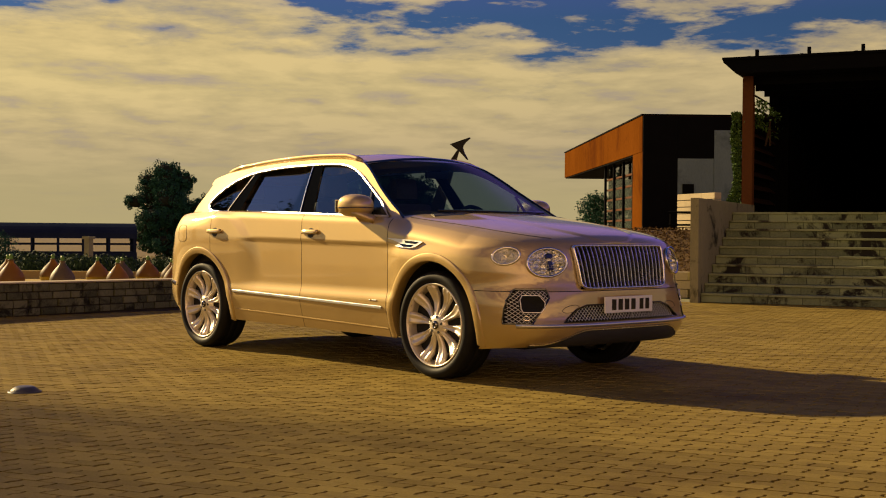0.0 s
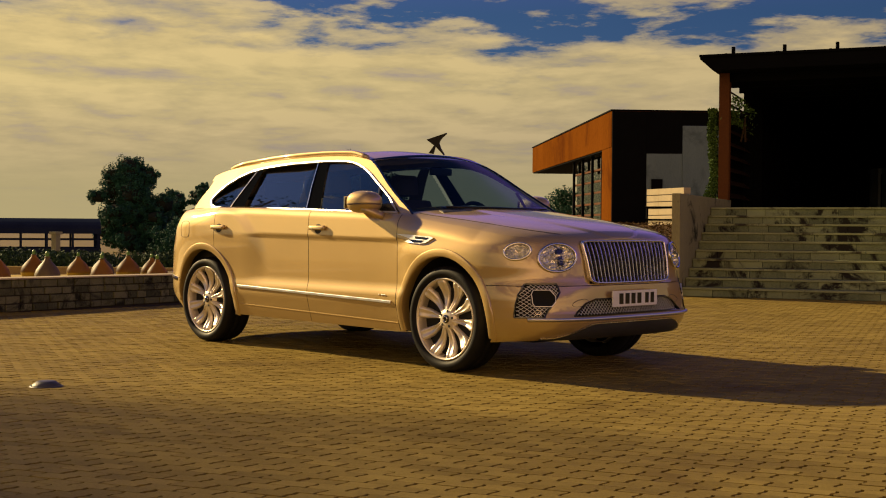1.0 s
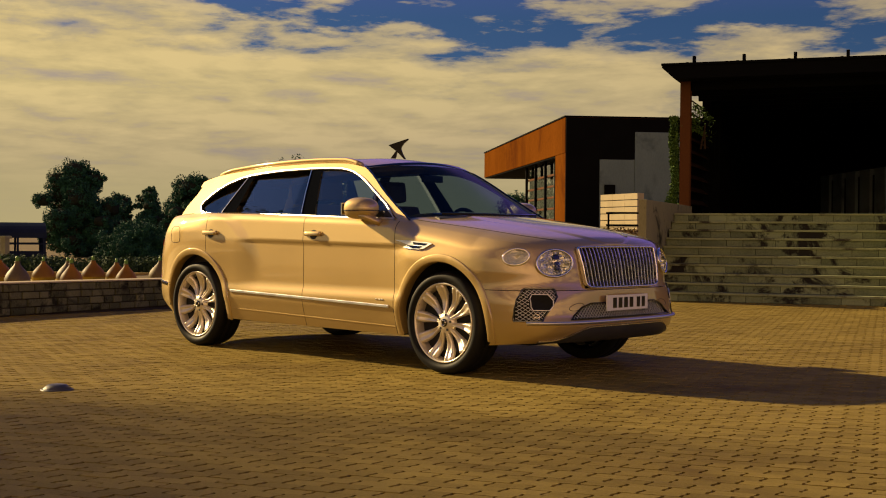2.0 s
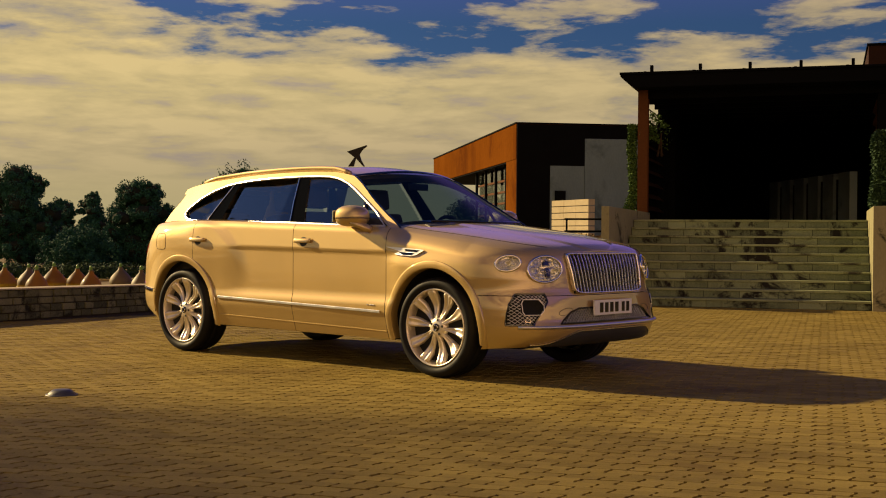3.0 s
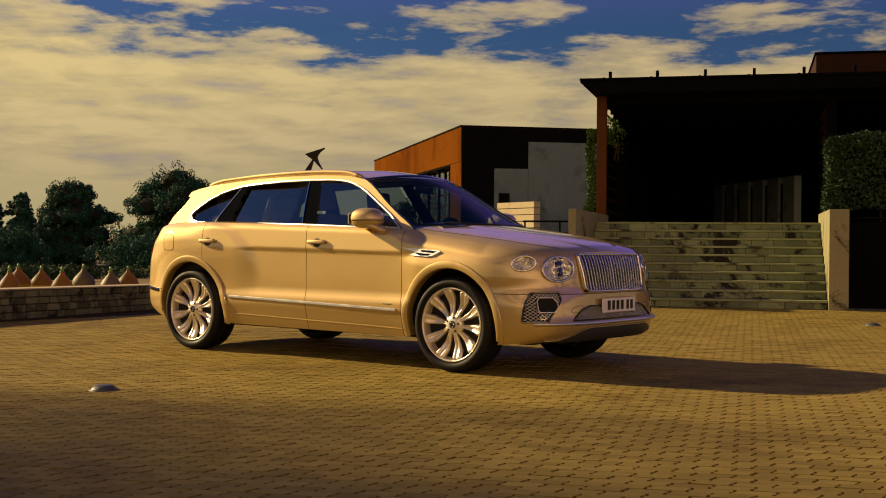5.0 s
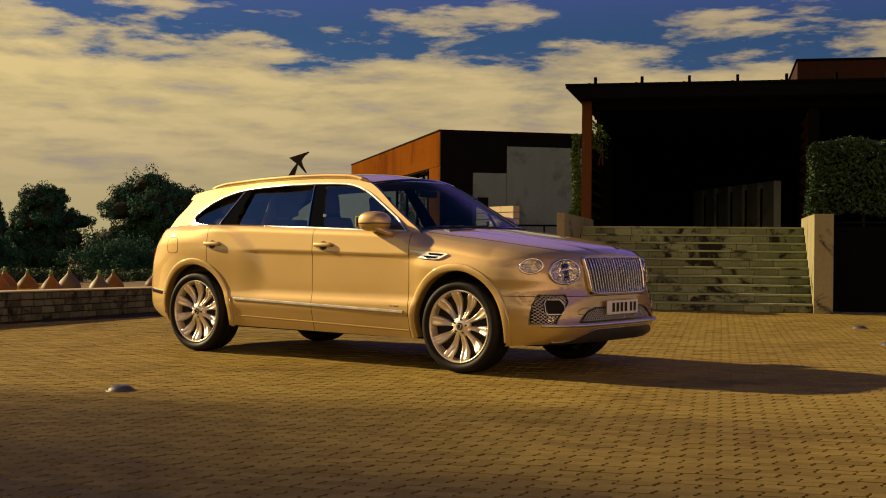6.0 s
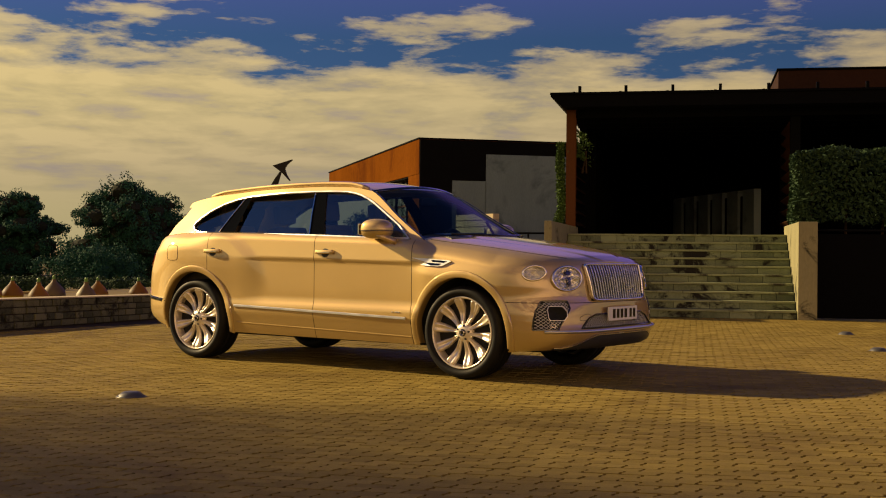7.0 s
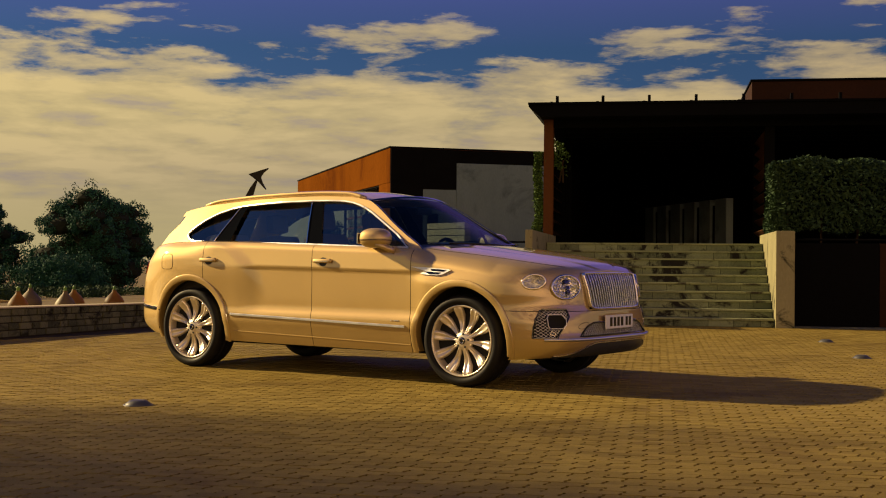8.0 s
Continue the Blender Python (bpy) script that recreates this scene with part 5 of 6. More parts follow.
for y0, y1 in ((-0.62, -0.02), (-0.08, 0.52)):
    part("wiper", sweep(bmesh.new(), [screen(0.5 + y / 1.75, 0.06 + 0.04 * abs(y)) + Vector((0.02, 0, 0.02)) for y in [y0 + (y1 - y0) * i / 10 for i in range(11)]], 0.014, 0.008, (0.5, 0, 0.8)), M_BLACK, car)


def tailgate(u, v):
    w = 2 * u - 1
    z = 1.10 + 0.44 * v
    x = gate_x(z)
    y = lean(x, z)
    return Vector((x - 0.15 * (1 - w * w) + 0.075 * max(0.0, (abs(w) - 0.92) / 0.08), (y - 0.004) * w, z))


grid("rear_screen", tailgate, 50, 16, M_BLACK, car)
bm = bmesh.new()
sp = []
for i in range(21):
    w = -1 + 2 * i / 20
    y = 0.455 * w
    sp.append([bm.verts.new(Vector((x + 0.04 - 0.12 * (1 - w * w), y, z))) for x, z in ((-2.0, 1.592), (-2.19, 1.556), (-2.215, 1.522), (-2.05, 1.512))])
for A, B in zip(sp, sp[1:]):
    for j in range(4):
        bm.faces.new((A[j], A[(j + 1) % 4], B[(j + 1) % 4], B[j]))
part("roof_spoiler", bm, M_PAINT, car, "gold roof spoiler", True)


def deck(u, v):
    w = 2 * v - 1
    t = u
    c = 2.0 + 1.0 * t
    S = skin(c, 1.0)
    return Vector((S.x, -S.y * w, S.z + 0.004))


grid("tail_deck", deck, 20, 10, M_PAINT, car)

# ---- underbody and cabin ----
bm = boxed((-2.15, -0.62, 0.23), (2.15, 0.62, 0.40), 0.03)
part("underbody", bm, M_DARK, car)
part("cabin_floor", boxed((-2.3, -0.84, 0.42), (1.1, 0.84, 0.50)), M_CABIN, car)
part("engine_bay", boxed((1.12, -0.55, 0.42), (2.28, 0.55, 0.95)), M_DARK, car)
part("door_lining", boxed((-1.95, -0.85, 0.52), (1.05, -0.80, 1.15)), M_CABIN, car)
part("door_lining", boxed((-1.95, 0.80, 0.52), (1.05, 0.85, 1.15)), M_CABIN, car)
part("dashboard", boxed((0.70, -0.80, 0.80), (1.32, 0.80, 1.13), 0.05), M_CABIN, car)
part("parcel_shelf", boxed((-2.3, -0.62, 1.0), (-1.7, 0.62, 1.08), 0.02), M_CABIN, car)
for x, y in ((-0.12, -0.40), (-0.12, 0.40), (-1.42, -0.40), (-1.42, 0.40)):
    seat = part("seat", boxed((x - 0.05, y - 0.26, 0.52), (x + 0.50, y + 0.26, 0.74), 0.06), M_LEATHER, car, "cream leather seat")
    part("seat_back", boxed((-0.09, -0.25, -0.02), (0.09, 0.25, 0.60), 0.07, pose(x - 0.10, y, 0.72, 0, -14, 0)), M_LEATHER, seat)
    part("headrest", boxed((-0.05, -0.13, 0.0), (0.06, 0.13, 0.20), 0.05, pose(x - 0.26, y, 1.34, 0, -8, 0)), M_LEATHER, seat)
wheel_m = pose(0.58, 0.40, 1.10, 0, 68, 0)
bm = bmesh.new()
pts = [wheel_m @ Vector((0.19 * math.cos(a), 0.19 * math.sin(a), 0)) for a in [2 * math.pi * i / 36 for i in range(36)]]
sweep(bm, pts, 0.03, 0.015, (0.9, 0, 0.4), True)
box(bm, (-0.06, -0.07, -0.02), (0.06, 0.07, 0.02), 0.01, wheel_m)
box(bm, (-0.02, -0.18, -0.008), (0.02, 0.18, 0.008), 0.0, wheel_m)
part("steering_wheel", bm, M_CABIN, car)
part("rear_view_mirror", boxed((0.50, -0.12, 1.50), (0.53, 0.12, 1.56), 0.01), M_CABIN, car)


# ---- trim laid on the flank ----
def skin_pt(x, z, off):
    """A point on the flank at x, standing off it."""
    if x <= XS_F and x >= XS_R:
        return Vector((x, -(half(x, z) + off), z))
    lo, hi = (0.0, 1.0) if x > 0 else (2.0, 3.0)
    for _ in range(40):
        m_ = (lo + hi) / 2
        if flank(m_, z).x > x:
            lo = m_
        else:
            hi = m_
    return flank(lo, z) + normal_at(lo, z) * off


def plate(name, pts, off, thick, mat, parent, side, label=""):
    dense = []
    for (x1, z1), (x2, z2) in zip(pts, pts[1:] + pts[:1]):
        n = max(1, int(math.hypot(x2 - x1, z2 - z1) / 0.04))
        dense += [(x1 + (x2 - x1) * k / n, z1 + (z2 - z1) * k / n) for k in range(n)]
    bm = bmesh.new()
    a = [bm.verts.new(mirrored(skin_pt(x, z, off), side)) for x, z in dense]
    b = [bm.verts.new(mirrored(skin_pt(x, z, off - thick), side)) for x, z in dense]
    bm.faces.new(a)
    for i in range(len(a)):
        j = (i + 1) % len(a)
        bm.faces.new((a[i], b[i], b[j], a[j]))
    return part(name, bm, mat, parent, label)


for side in (1, -1):
    strip = [mirrored(skin_pt(x, 0.532 - 0.0235 * (x + 1.02), 0.004), side) for x in [-1.04 + 2.05 * i / 40 for i in range(41)]]
    part("sill_strip", sweep(bmesh.new(), strip, 0.024, 0.006, (0, -side, 0.05)), M_BRIGHT, car, "polished chrome sill strip")
    low = [mirrored(skin_pt(x, 0.375 - 0.022 * (x + 1.02), -0.0012), side) for x in [-1.03 + 2.08 * i / 40 for i in range(41)]]
    part("sill_ridge", sweep(bmesh.new(), low, 0.012, 0.0025, (0, -side, 0.0)), M_PAINT, car)
    vent = plate("side_vent", [(1.075, 1.008), (1.30, 1.000), (1.475, 0.990), (1.50, 0.982), (1.42, 0.946), (1.36, 0.938), (1.20, 0.946), (1.17, 0.952), (1.235, 0.972)], 0.012, 0.014, M_VENT, car, side, "chrome wing vent with black slots")
    plate("slot", [(1.285, 0.993), (1.455, 0.984), (1.425, 0.968), (1.30, 0.974)], 0.0145, 0.004, M_BLACK, vent, side)
    plate("slot", [(1.22, 0.969), (1.40, 0.962), (1.37, 0.945), (1.27, 0.947)], 0.0145, 0.004, M_BLACK, vent, side)
    for hx in (0.085, -1.318):
        hz = 1.046
        # dark oval on the gold skin, painted as the shade in the handle's hollow
        plate("handle_shade", [(hx + 0.048 * math.cos(a), hz - 0.004 + 0.040 * math.sin(a)) for a in [2 * math.pi * i / 18 for i in range(18)]], 0.0015, 0.004, M_TRIM, car, side)
        path = [mirrored(skin_pt(hx + dx, hz + 0.004, 0.010 + 0.014 * (1 - (dx / 0.112) ** 2)), side) for dx in [-0.10 + 0.20 * i / 14 for i in range(15)]]
        part("door_handle", sweep(bmesh.new(), path, 0.037, 0.011, (0, -side, 0.1)), M_PAINT, car, "gold pull handle", True)
        part("handle_strip", sweep(bmesh.new(), [p + Vector((0, -side * 0.0105, -0.004)) for p in path[2:-2]], 0.006, 0.002, (0, -side, 0.1)), M_CHROME, car)
    # fuel flap groove
    fl = [(-1.90 + 0.085 * (abs(math.cos(a)) ** 0.45) * (1 if math.cos(a) >= 0 else -1), 1.03 + 0.075 * (abs(math.sin(a)) ** 0.45) * (1 if math.sin(a) >= 0 else -1)) for a in [2 * math.pi * i / 40 for i in range(40)]]
    if side > 0:
        part("fuel_flap_line", sweep(bmesh.new(), [skin_pt(x, z, 0.0005) for x, z in fl], 0.004, 0.0012, (0, -1, 0), True), M_DARK, car)
    # rear lamp, reflector and bumper strip
    plate("tail_lamp", [(-2.52 + 0.11 * math.cos(a), 0.965 + 0.07 * math.sin(a)) for a in [2 * math.pi * i / 20 for i in range(20)]], 0.010, 0.02, M_RED, car, side, "oval red tail lamp")
    part("bumper_strip", sweep(bmesh.new(), [mirrored(skin_pt(-2.02 - 0.62 * i / 12, 0.552 + 0.03 * i / 12, 0.003), side) for i in range(13)], 0.030, 0.006, (-0.3, -side, 0.05)), M_BLACK, car)
    part("bumper_trim", sweep(bmesh.new(), [mirrored(skin_pt(-2.02 - 0.62 * i / 12, 0.571 + 0.03 * i / 12, 0.004), side) for i in range(13)], 0.008, 0.006, (-0.3, -side, 0.05)), M_CHROME, car)
    plate("rear_reflector", [(-2.40, 0.612), (-2.60, 0.625), (-2.60, 0.655), (-2.54, 0.65)], 0.006, 0.01, M_RED, car, side)
    # door mirror
    mm = Matrix.Translation((0.69, -side * 0.992, 1.25)) @ pose(0, 0, 0, 0, 0, 8 * side)
    bm = bmesh.new()
    bmesh.ops.create_uvsphere(bm, u_segments=32, v_segments=20, radius=1.0)
    for v in bm.verts:
        x, y, z = v.co
        sx = 0.150 if x > 0 else 0.140
        pw = lambda t, k: (abs(t) ** k) * (1 if t >= 0 else -1)
        v.co = mm @ Vector((pw(x, 0.85) * sx, pw(y, 0.8) * 0.116, pw(z, 0.8) * (0.094 if z > 0 else 0.084)))
    mir = part("door_mirror", bm, M_PAINT, car, "gold door mirror", True)
    ringp = [mm @ Vector(((0.1515 if math.cos(a) > 0 else 0.1415) * (abs(math.cos(a)) ** 0.85) * (1 if math.cos(a) > 0 else -1), 0.1175 * (abs(math.sin(a)) ** 0.8) * (1 if math.sin(a) > 0 else -1), -0.012)) for a in [2 * math.pi * i / 44 for i in range(44)]]
    part("mirror_seam", sweep(bmesh.new(), ringp, 0.007, 0.0012, lambda p: Vector((p.x - 0.69, p.y + side * 0.992, 0.02)), True), M_BLACK, mir)
    part("mirror_arm", sweep(bmesh.new(), [Vector((0.73, -side * 1.03, 1.215)), Vector((0.78, -side * 0.995, 1.19)), Vector((0.815, -side * 0.96, 1.168)), Vector((0.84, -side * 0.92, 1.15))], 0.12, 0.026, (0.3, 0, 1)), M_PAINT, mir, "", True)
    part("mirror_glass", boxed((-0.143, -0.08, -0.046), (-0.133, 0.08, 0.05), 0.003, mm), M_CHROME, mir)

# ---- headlights ----
for side in (1, -1):
    for o, n, t, u, ra, rb_, tilt in LAMP_AT:
        k = radians(tilt)
        ta, ub = t * math.cos(k) + u * math.sin(k), -t * math.sin(k) + u * math.cos(k)
        def lp(a, r, d):
            return mirrored(o + ta * (ra * r * math.cos(a)) + ub * (rb_ * r * math.sin(a)) + n * d, side)
        A_ = [2 * math.pi * i / 48 for i in range(48)]
        nn = mirrored(n, side)
        lampo = part("headlight", sweep(bmesh.new(), [lp(a, 1.0, 0.002) for a in A_], 0.017, 0.009, nn, True), M_CHROME, car, "oval chrome-ringed headlight", True)
        bm = bmesh.new()
        rings = []
        for r, d in ((0.97, -0.012), (0.93, -0.03), (0.78, -0.052), (0.5, -0.075), (0.0, -0.085)):
            rings.append([bm.verts.new(lp(a, r, d + (0.006 if i % 2 else 0.0) * (r > 0.4))) for i, a in enumerate(A_)] if r else [bm.verts.new(lp(0, 0, d))])
        for R1, R2 in zip(rings, rings[1:]):
            for i in range(48):
                j = (i + 1) % 48
                bm.faces.new((R1[i], R1[j], R2[j], R2[i]) if len(R2) > 1 else (R1[i], R1[j], R2[0]))
        part("reflector", bm, M_CRYSTAL, lampo, "cut crystal reflector")
        bm = bmesh.new()
        rings = []
        for r, d in ((0.95, 0.003), (0.75, 0.014), (0.4, 0.022), (0.0, 0.025)):
            rings.append([bm.verts.new(lp(a, r, d)) for a in A_] if r else [bm.verts.new(lp(0, 0, d))])
        for R1, R2 in zip(rings, rings[1:]):
            for i in range(48):
                j = (i + 1) % 48
                bm.faces.new((R1[i], R1[j], R2[j], R2[i]) if len(R2) > 1 else (R1[i], R1[j], R2[0]))
        lens = part("lens", bm, M_LENS, lampo, "", True)
        lens.visible_shadow = False
        rl2 = random.Random(4)
        bm = bmesh.new()
        for q in range(26):
            a, r = rl2.uniform(0, 6.28), rl2.uniform(0.35, 0.85)
            c_ = lp(a, r, -0.035)
            s_ = ra * rl2.uniform(0.07, 0.15)
            bmesh.ops.create_icosphere(bm, subdivisions=1, radius=s_, matrix=Matrix.Translation(c_) @ Matrix.Diagonal((1, 1, 0.7, 1)))
        part("crystal_facets", bm, M_CRYSTAL, lampo)
        if ra > 0.12:
            bm = bmesh.new()
            M4 = Matrix.Translation(o + n * -0.03) @ Matrix((ta, ub, n)).transposed().to_4x4()
            if side < 0:
                M4 = Matrix.Diagonal((1, -1, 1, 1)) @ M4
            box(bm, (-0.045, -0.012, -0.01), (-0.012, 0.055, 0.02), 0.004, M4)
            box(bm, (-0.05, -0.06, -0.01), (-0.005, -0.028, 0.02), 0.004, M4)
            part("projector", bm, M_BLACK, lampo)
    # ---- mesh inlet beside the bumper ----
    front = lambda y, z, d: flank(c_of_y(min(abs(y), half(1.9, z) * 0.999), z), z) + normal_at(c_of_y(min(abs(y), half(1.9, z) * 0.999), z), z) * d
    cx_, cz_ = -0.812, 0.56
    inlet_ring = []
    for (y1, z1), (y2, z2) in zip(INLET, INLET[1:] + INLET[:1]):
        for q in range(8):
            inlet_ring.append((y1 + (y2 - y1) * q / 8, z1 + (z2 - z1) * q / 8))
    inlet = part("side_inlet", sweep(bmesh.new(), [mirrored(front(y, z, 0.002), side) for y, z in inlet_ring], 0.012, 0.006, mirrored(normal_at(c_of_y(0.8, 0.56), 0.56), side), True), M_BLACK, car, "black mesh air inlet")
    bm = bmesh.new()
    vs = [bm.verts.new(mirrored(front(y, z, -0.045), side)) for y, z in inlet_ring]
    ce = bm.verts.new(mirrored(front(cx_, cz_, -0.045), side))
    for i in range(len(vs)):
        bm.faces.new((vs[i], vs[(i + 1) % len(vs)], ce))
    part("inlet_back", bm, M_DARK, inlet)
    bm = bmesh.new()
    pitch = 0.026
    for sl in (1, -1):
        for q in range(-20, 21):
            seg = []
            for w_ in range(-24, 25):
                y = cx_ + (w_ * 0.0085)
                z = cz_ + sl * (w_ * 0.0085) * 1.05 + q * pitch
                if in_poly(y, z, INLET) and not in_poly(y, z, DUCT):
                    seg.append(mirrored(front(y, z, -0.008), side))
                elif seg:
                    if len(seg) > 2:
                        sweep(bm, seg, 0.0034, 0.0022, mirrored(normal_at(c_of_y(0.8, 0.56), 0.56), side))
                    seg = []
            if len(seg) > 2:
                sweep(bm, seg, 0.0034, 0.0022, mirrored(normal_at(c_of_y(0.8, 0.56), 0.56), side))
    part("inlet_mesh", bm, M_MESH, inlet, "diamond chrome mesh")
    duct = DUCT
    bm = bmesh.new()
    dv = [bm.verts.new(mirrored(front(y, z, -0.006), side)) for y, z in duct]
    dc = bm.verts.new(mirrored(front(-0.804, 0.572, -0.030), side))
    for i in range(8):
        bm.faces.new((dv[i], dv[(i + 1) % 8], dc))
    part("brake_duct", bm, M_DARK, inlet)
    dr = []
    for (y1, z1), (y2, z2) in zip(duct, duct[1:] + duct[:1]):
        for q in range(4):
            dr.append(mirrored(front(y1 + (y2 - y1) * q / 4, z1 + (z2 - z1) * q / 4, 0.005), side))
    part("duct_frame", sweep(bmesh.new(), dr, 0.006, 0.004, mirrored(normal_at(c_of_y(0.8, 0.56), 0.56), side), True), M_VENT, inlet)
    sr_ = [mirrored(front(-0.847 + 0.016 * math.cos(a), 0.475 + 0.014 * math.sin(a), 0.002), side) for a in [2 * math.pi * i / 20 for i in range(20)]]
    part("sensor_ring", sweep(bmesh.new(), sr_, 0.004, 0.003, mirrored(normal_at(c_of_y(0.84, 0.475), 0.475), side), True), M_CHROME, inlet)

# ---- grille ----
def nose_pt(y, z, d=0.0):
    c = c_of_y(abs(y), z)
    p = flank(c, z)
    return Vector((p.x + d, y, z))


gw, gz0, gz1 = GRILLE
shape = []
for i in range(80):
    a = 2 * math.pi * i / 80
    cs, sn = math.cos(a), math.sin(a)
    sq = 0.10 if sn > 0 else 0.20
    y = (abs(cs) ** sq) * (1 if cs >= 0 else -1)
    z = (abs(sn) ** sq) * (1 if sn >= 0 else -1)
    zz = (gz0 + gz1) / 2 + z * (gz1 - gz0) / 2
    shape.append((y * (gw - 0.03 * (1 - (zz - gz0) / (gz1 - gz0))), zz))
grille = part("grille", sweep(bmesh.new(), [nose_pt(y, z, 0.010 + 0.012 * (abs(y) / gw) ** 2) for y, z in shape], 0.012, 0.016, (1, 0, 0.1), True), M_GRILLE, car, "upright chrome grille with vertical vanes", True)
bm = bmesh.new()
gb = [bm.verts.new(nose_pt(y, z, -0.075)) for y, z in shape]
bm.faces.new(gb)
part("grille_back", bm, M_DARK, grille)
for i in range(-10, 11):
    y = i * 0.0438
    bm = bmesh.new()
    pts = []
    for q in range(9):
        z = gz0 + 0.006 + (gz1 - gz0 - 0.012) * q / 8
        kk = 1 - 0.065 * (1 - q / 8)
        pts.append(nose_pt(y * kk, z, 0.001 + 0.012 * (abs(y) / gw) ** 2))
    sweep(bm, pts, 0.0075 if i else 0.009, 0.012, (1, 0, 0.1))
    part("vane", bm, M_GRILLE, grille)
# lower mesh intake
ring = []
for (y1, z1), (y2, z2) in zip(LOWER, LOWER[1:] + LOWER[:1]):
    n = max(3, int(abs(y2 - y1) / 0.05))
    ring += [(y1 + (y2 - y1) * q / n, z1 + (z2 - z1) * q / n) for q in range(n)]
intake = part("lower_intake", sweep(bmesh.new(), [nose_pt(y, z, 0.003) for y, z in ring], 0.012, 0.006, (1, 0, 0), True), M_BLACK, car, "wide mesh lower intake")
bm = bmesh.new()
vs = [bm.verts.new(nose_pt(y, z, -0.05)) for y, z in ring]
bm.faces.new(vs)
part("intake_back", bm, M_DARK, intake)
bm = bmesh.new()
for sl in (1, -1):
    for q in range(-36, 37):
        seg = []
        for w_ in range(-12, 13):
            y = q * 0.031 + w_ * 0.008
            z = 0.50 + sl * w_ * 0.008 * 1.0
            if in_poly(y, z, LOWER):
                seg.append(nose_pt(y, z, -0.012))
        if len(seg) > 2:
            sweep(bm, seg, 0.0030, 0.0022, (1, 0, 0))
part("intake_mesh", bm, M_MESH, intake, "diamond chrome mesh")
# silver blade and black chin
blade = [nose_pt(y, 0.424, 0.012) for y in [-0.905 + 1.81 * i / 60 for i in range(61)]]
part("bumper_blade", sweep(bmesh.new(), blade, 0.022, 0.012, (1, 0, 0.4)), M_BRIGHT, car, "bright silver bumper blade", True)
bm = bmesh.new()
rows_c = []
for i in range(41):
    y = -0.80 + 1.60 * i / 40
    e_ = 1 - smooth01((abs(y) - 0.42) / 0.34)
    rows_c.append([bm.verts.new(nose_pt(y, z, d)) for z, d in [(0.272 + (0.013 + 0.102 * e_) * (1 - q / 5), 0.012) for q in range(6)] + [(0.268, -0.06), (0.268, -0.25)]])
for A, B in zip(rows_c, rows_c[1:]):
    for j in range(7):
        bm.faces.new((A[j], B[j], B[j + 1], A[j + 1]))
part("chin", bm, M_CHIN, car, "dark satin grey bumper chin", True)
part("chin_edge", sweep(bmesh.new(), [nose_pt(y, 0.288 + 0.102 * (1 - smooth01((abs(y) - 0.42) / 0.34)), 0.012) for y in [-0.80 + 1.6 * i / 40 for i in range(41)]], 0.010, 0.004, (1, 0, 0)), M_SATIN, car)
# towing eye cover, sensor and centre bar
for side in (1, -1):
    tow = [mirrored(nose_pt(-0.545 + 0.07 * math.cos(a) , 0.535 + 0.024 * math.sin(a) + 0.012 * math.cos(a), 0.001), side) for a in [2 * math.pi * i / 28 for i in range(28)]]
    part("towing_eye_cover_line", sweep(bmesh.new(), tow, 0.0035, 0.0012, (1, 0, 0), True), M_TRIM, car)
part("centre_bar", boxed((nose_pt(0.06, 0.49).x - 0.004, 0.056, 0.458), (nose_pt(0.06, 0.49).x + 0.006, 0.064, 0.495), 0.002), M_BRIGHT, intake)
part("sensor_ring", sweep(bmesh.new(), [nose_pt(0.26 + 0.017 * math.cos(a), 0.478 + 0.015 * math.sin(a), 0.0) for a in [2 * math.pi * i / 20 for i in range(20)]], 0.004, 0.004, (1, 0, 0), True), M_CHROME, intake)
# small door badge, plain bars
for k, w in enumerate((0.012, 0.030, 0.018)):
    x = 0.86 + 0.034 * k
    part("badge", sweep(bmesh.new(), [skin_pt(x, 0.536, 0.003), skin_pt(x + w * 0.5, 0.537, 0.003), skin_pt(x + w, 0.536, 0.003)], 0.008, 0.002, (0, -1, 0)), M_BRIGHT, car)
# number plate with plain bars
pl = part("number_plate", boxed((2.572, -0.26, 0.498), (2.584, 0.26, 0.612), 0.003), M_PLATE, car, "white number plate with dark bars")
for y, w in ((-0.165, 0.055), (-0.095, 0.055), (-0.025, 0.055), (0.045, 0.055), (0.135, 0.05), (0.20, 0.05)):
    part("bar", boxed((2.5842, y - w / 2 + 0.004, 0.517), (2.586, y + w / 2 - 0.004, 0.594)), M_BLACK, pl)
# hood emblem: a plain winged shape
bm = bmesh.new()
ev = [bm.verts.new(Vector((x, y, spine(x) + 0.004))) for x, y in ((2.40, 0.0), (2.375, 0.05), (2.38, 0.10), (2.355, 0.09), (2.345, 0.02), (2.33, 0.0), (2.345, -0.02), (2.355, -0.09), (2.38, -0.10), (2.375, -0.05))]
bm.faces.new(ev)
part("emblem", bm, M_CHROME, car, "small plain chrome wing emblem")


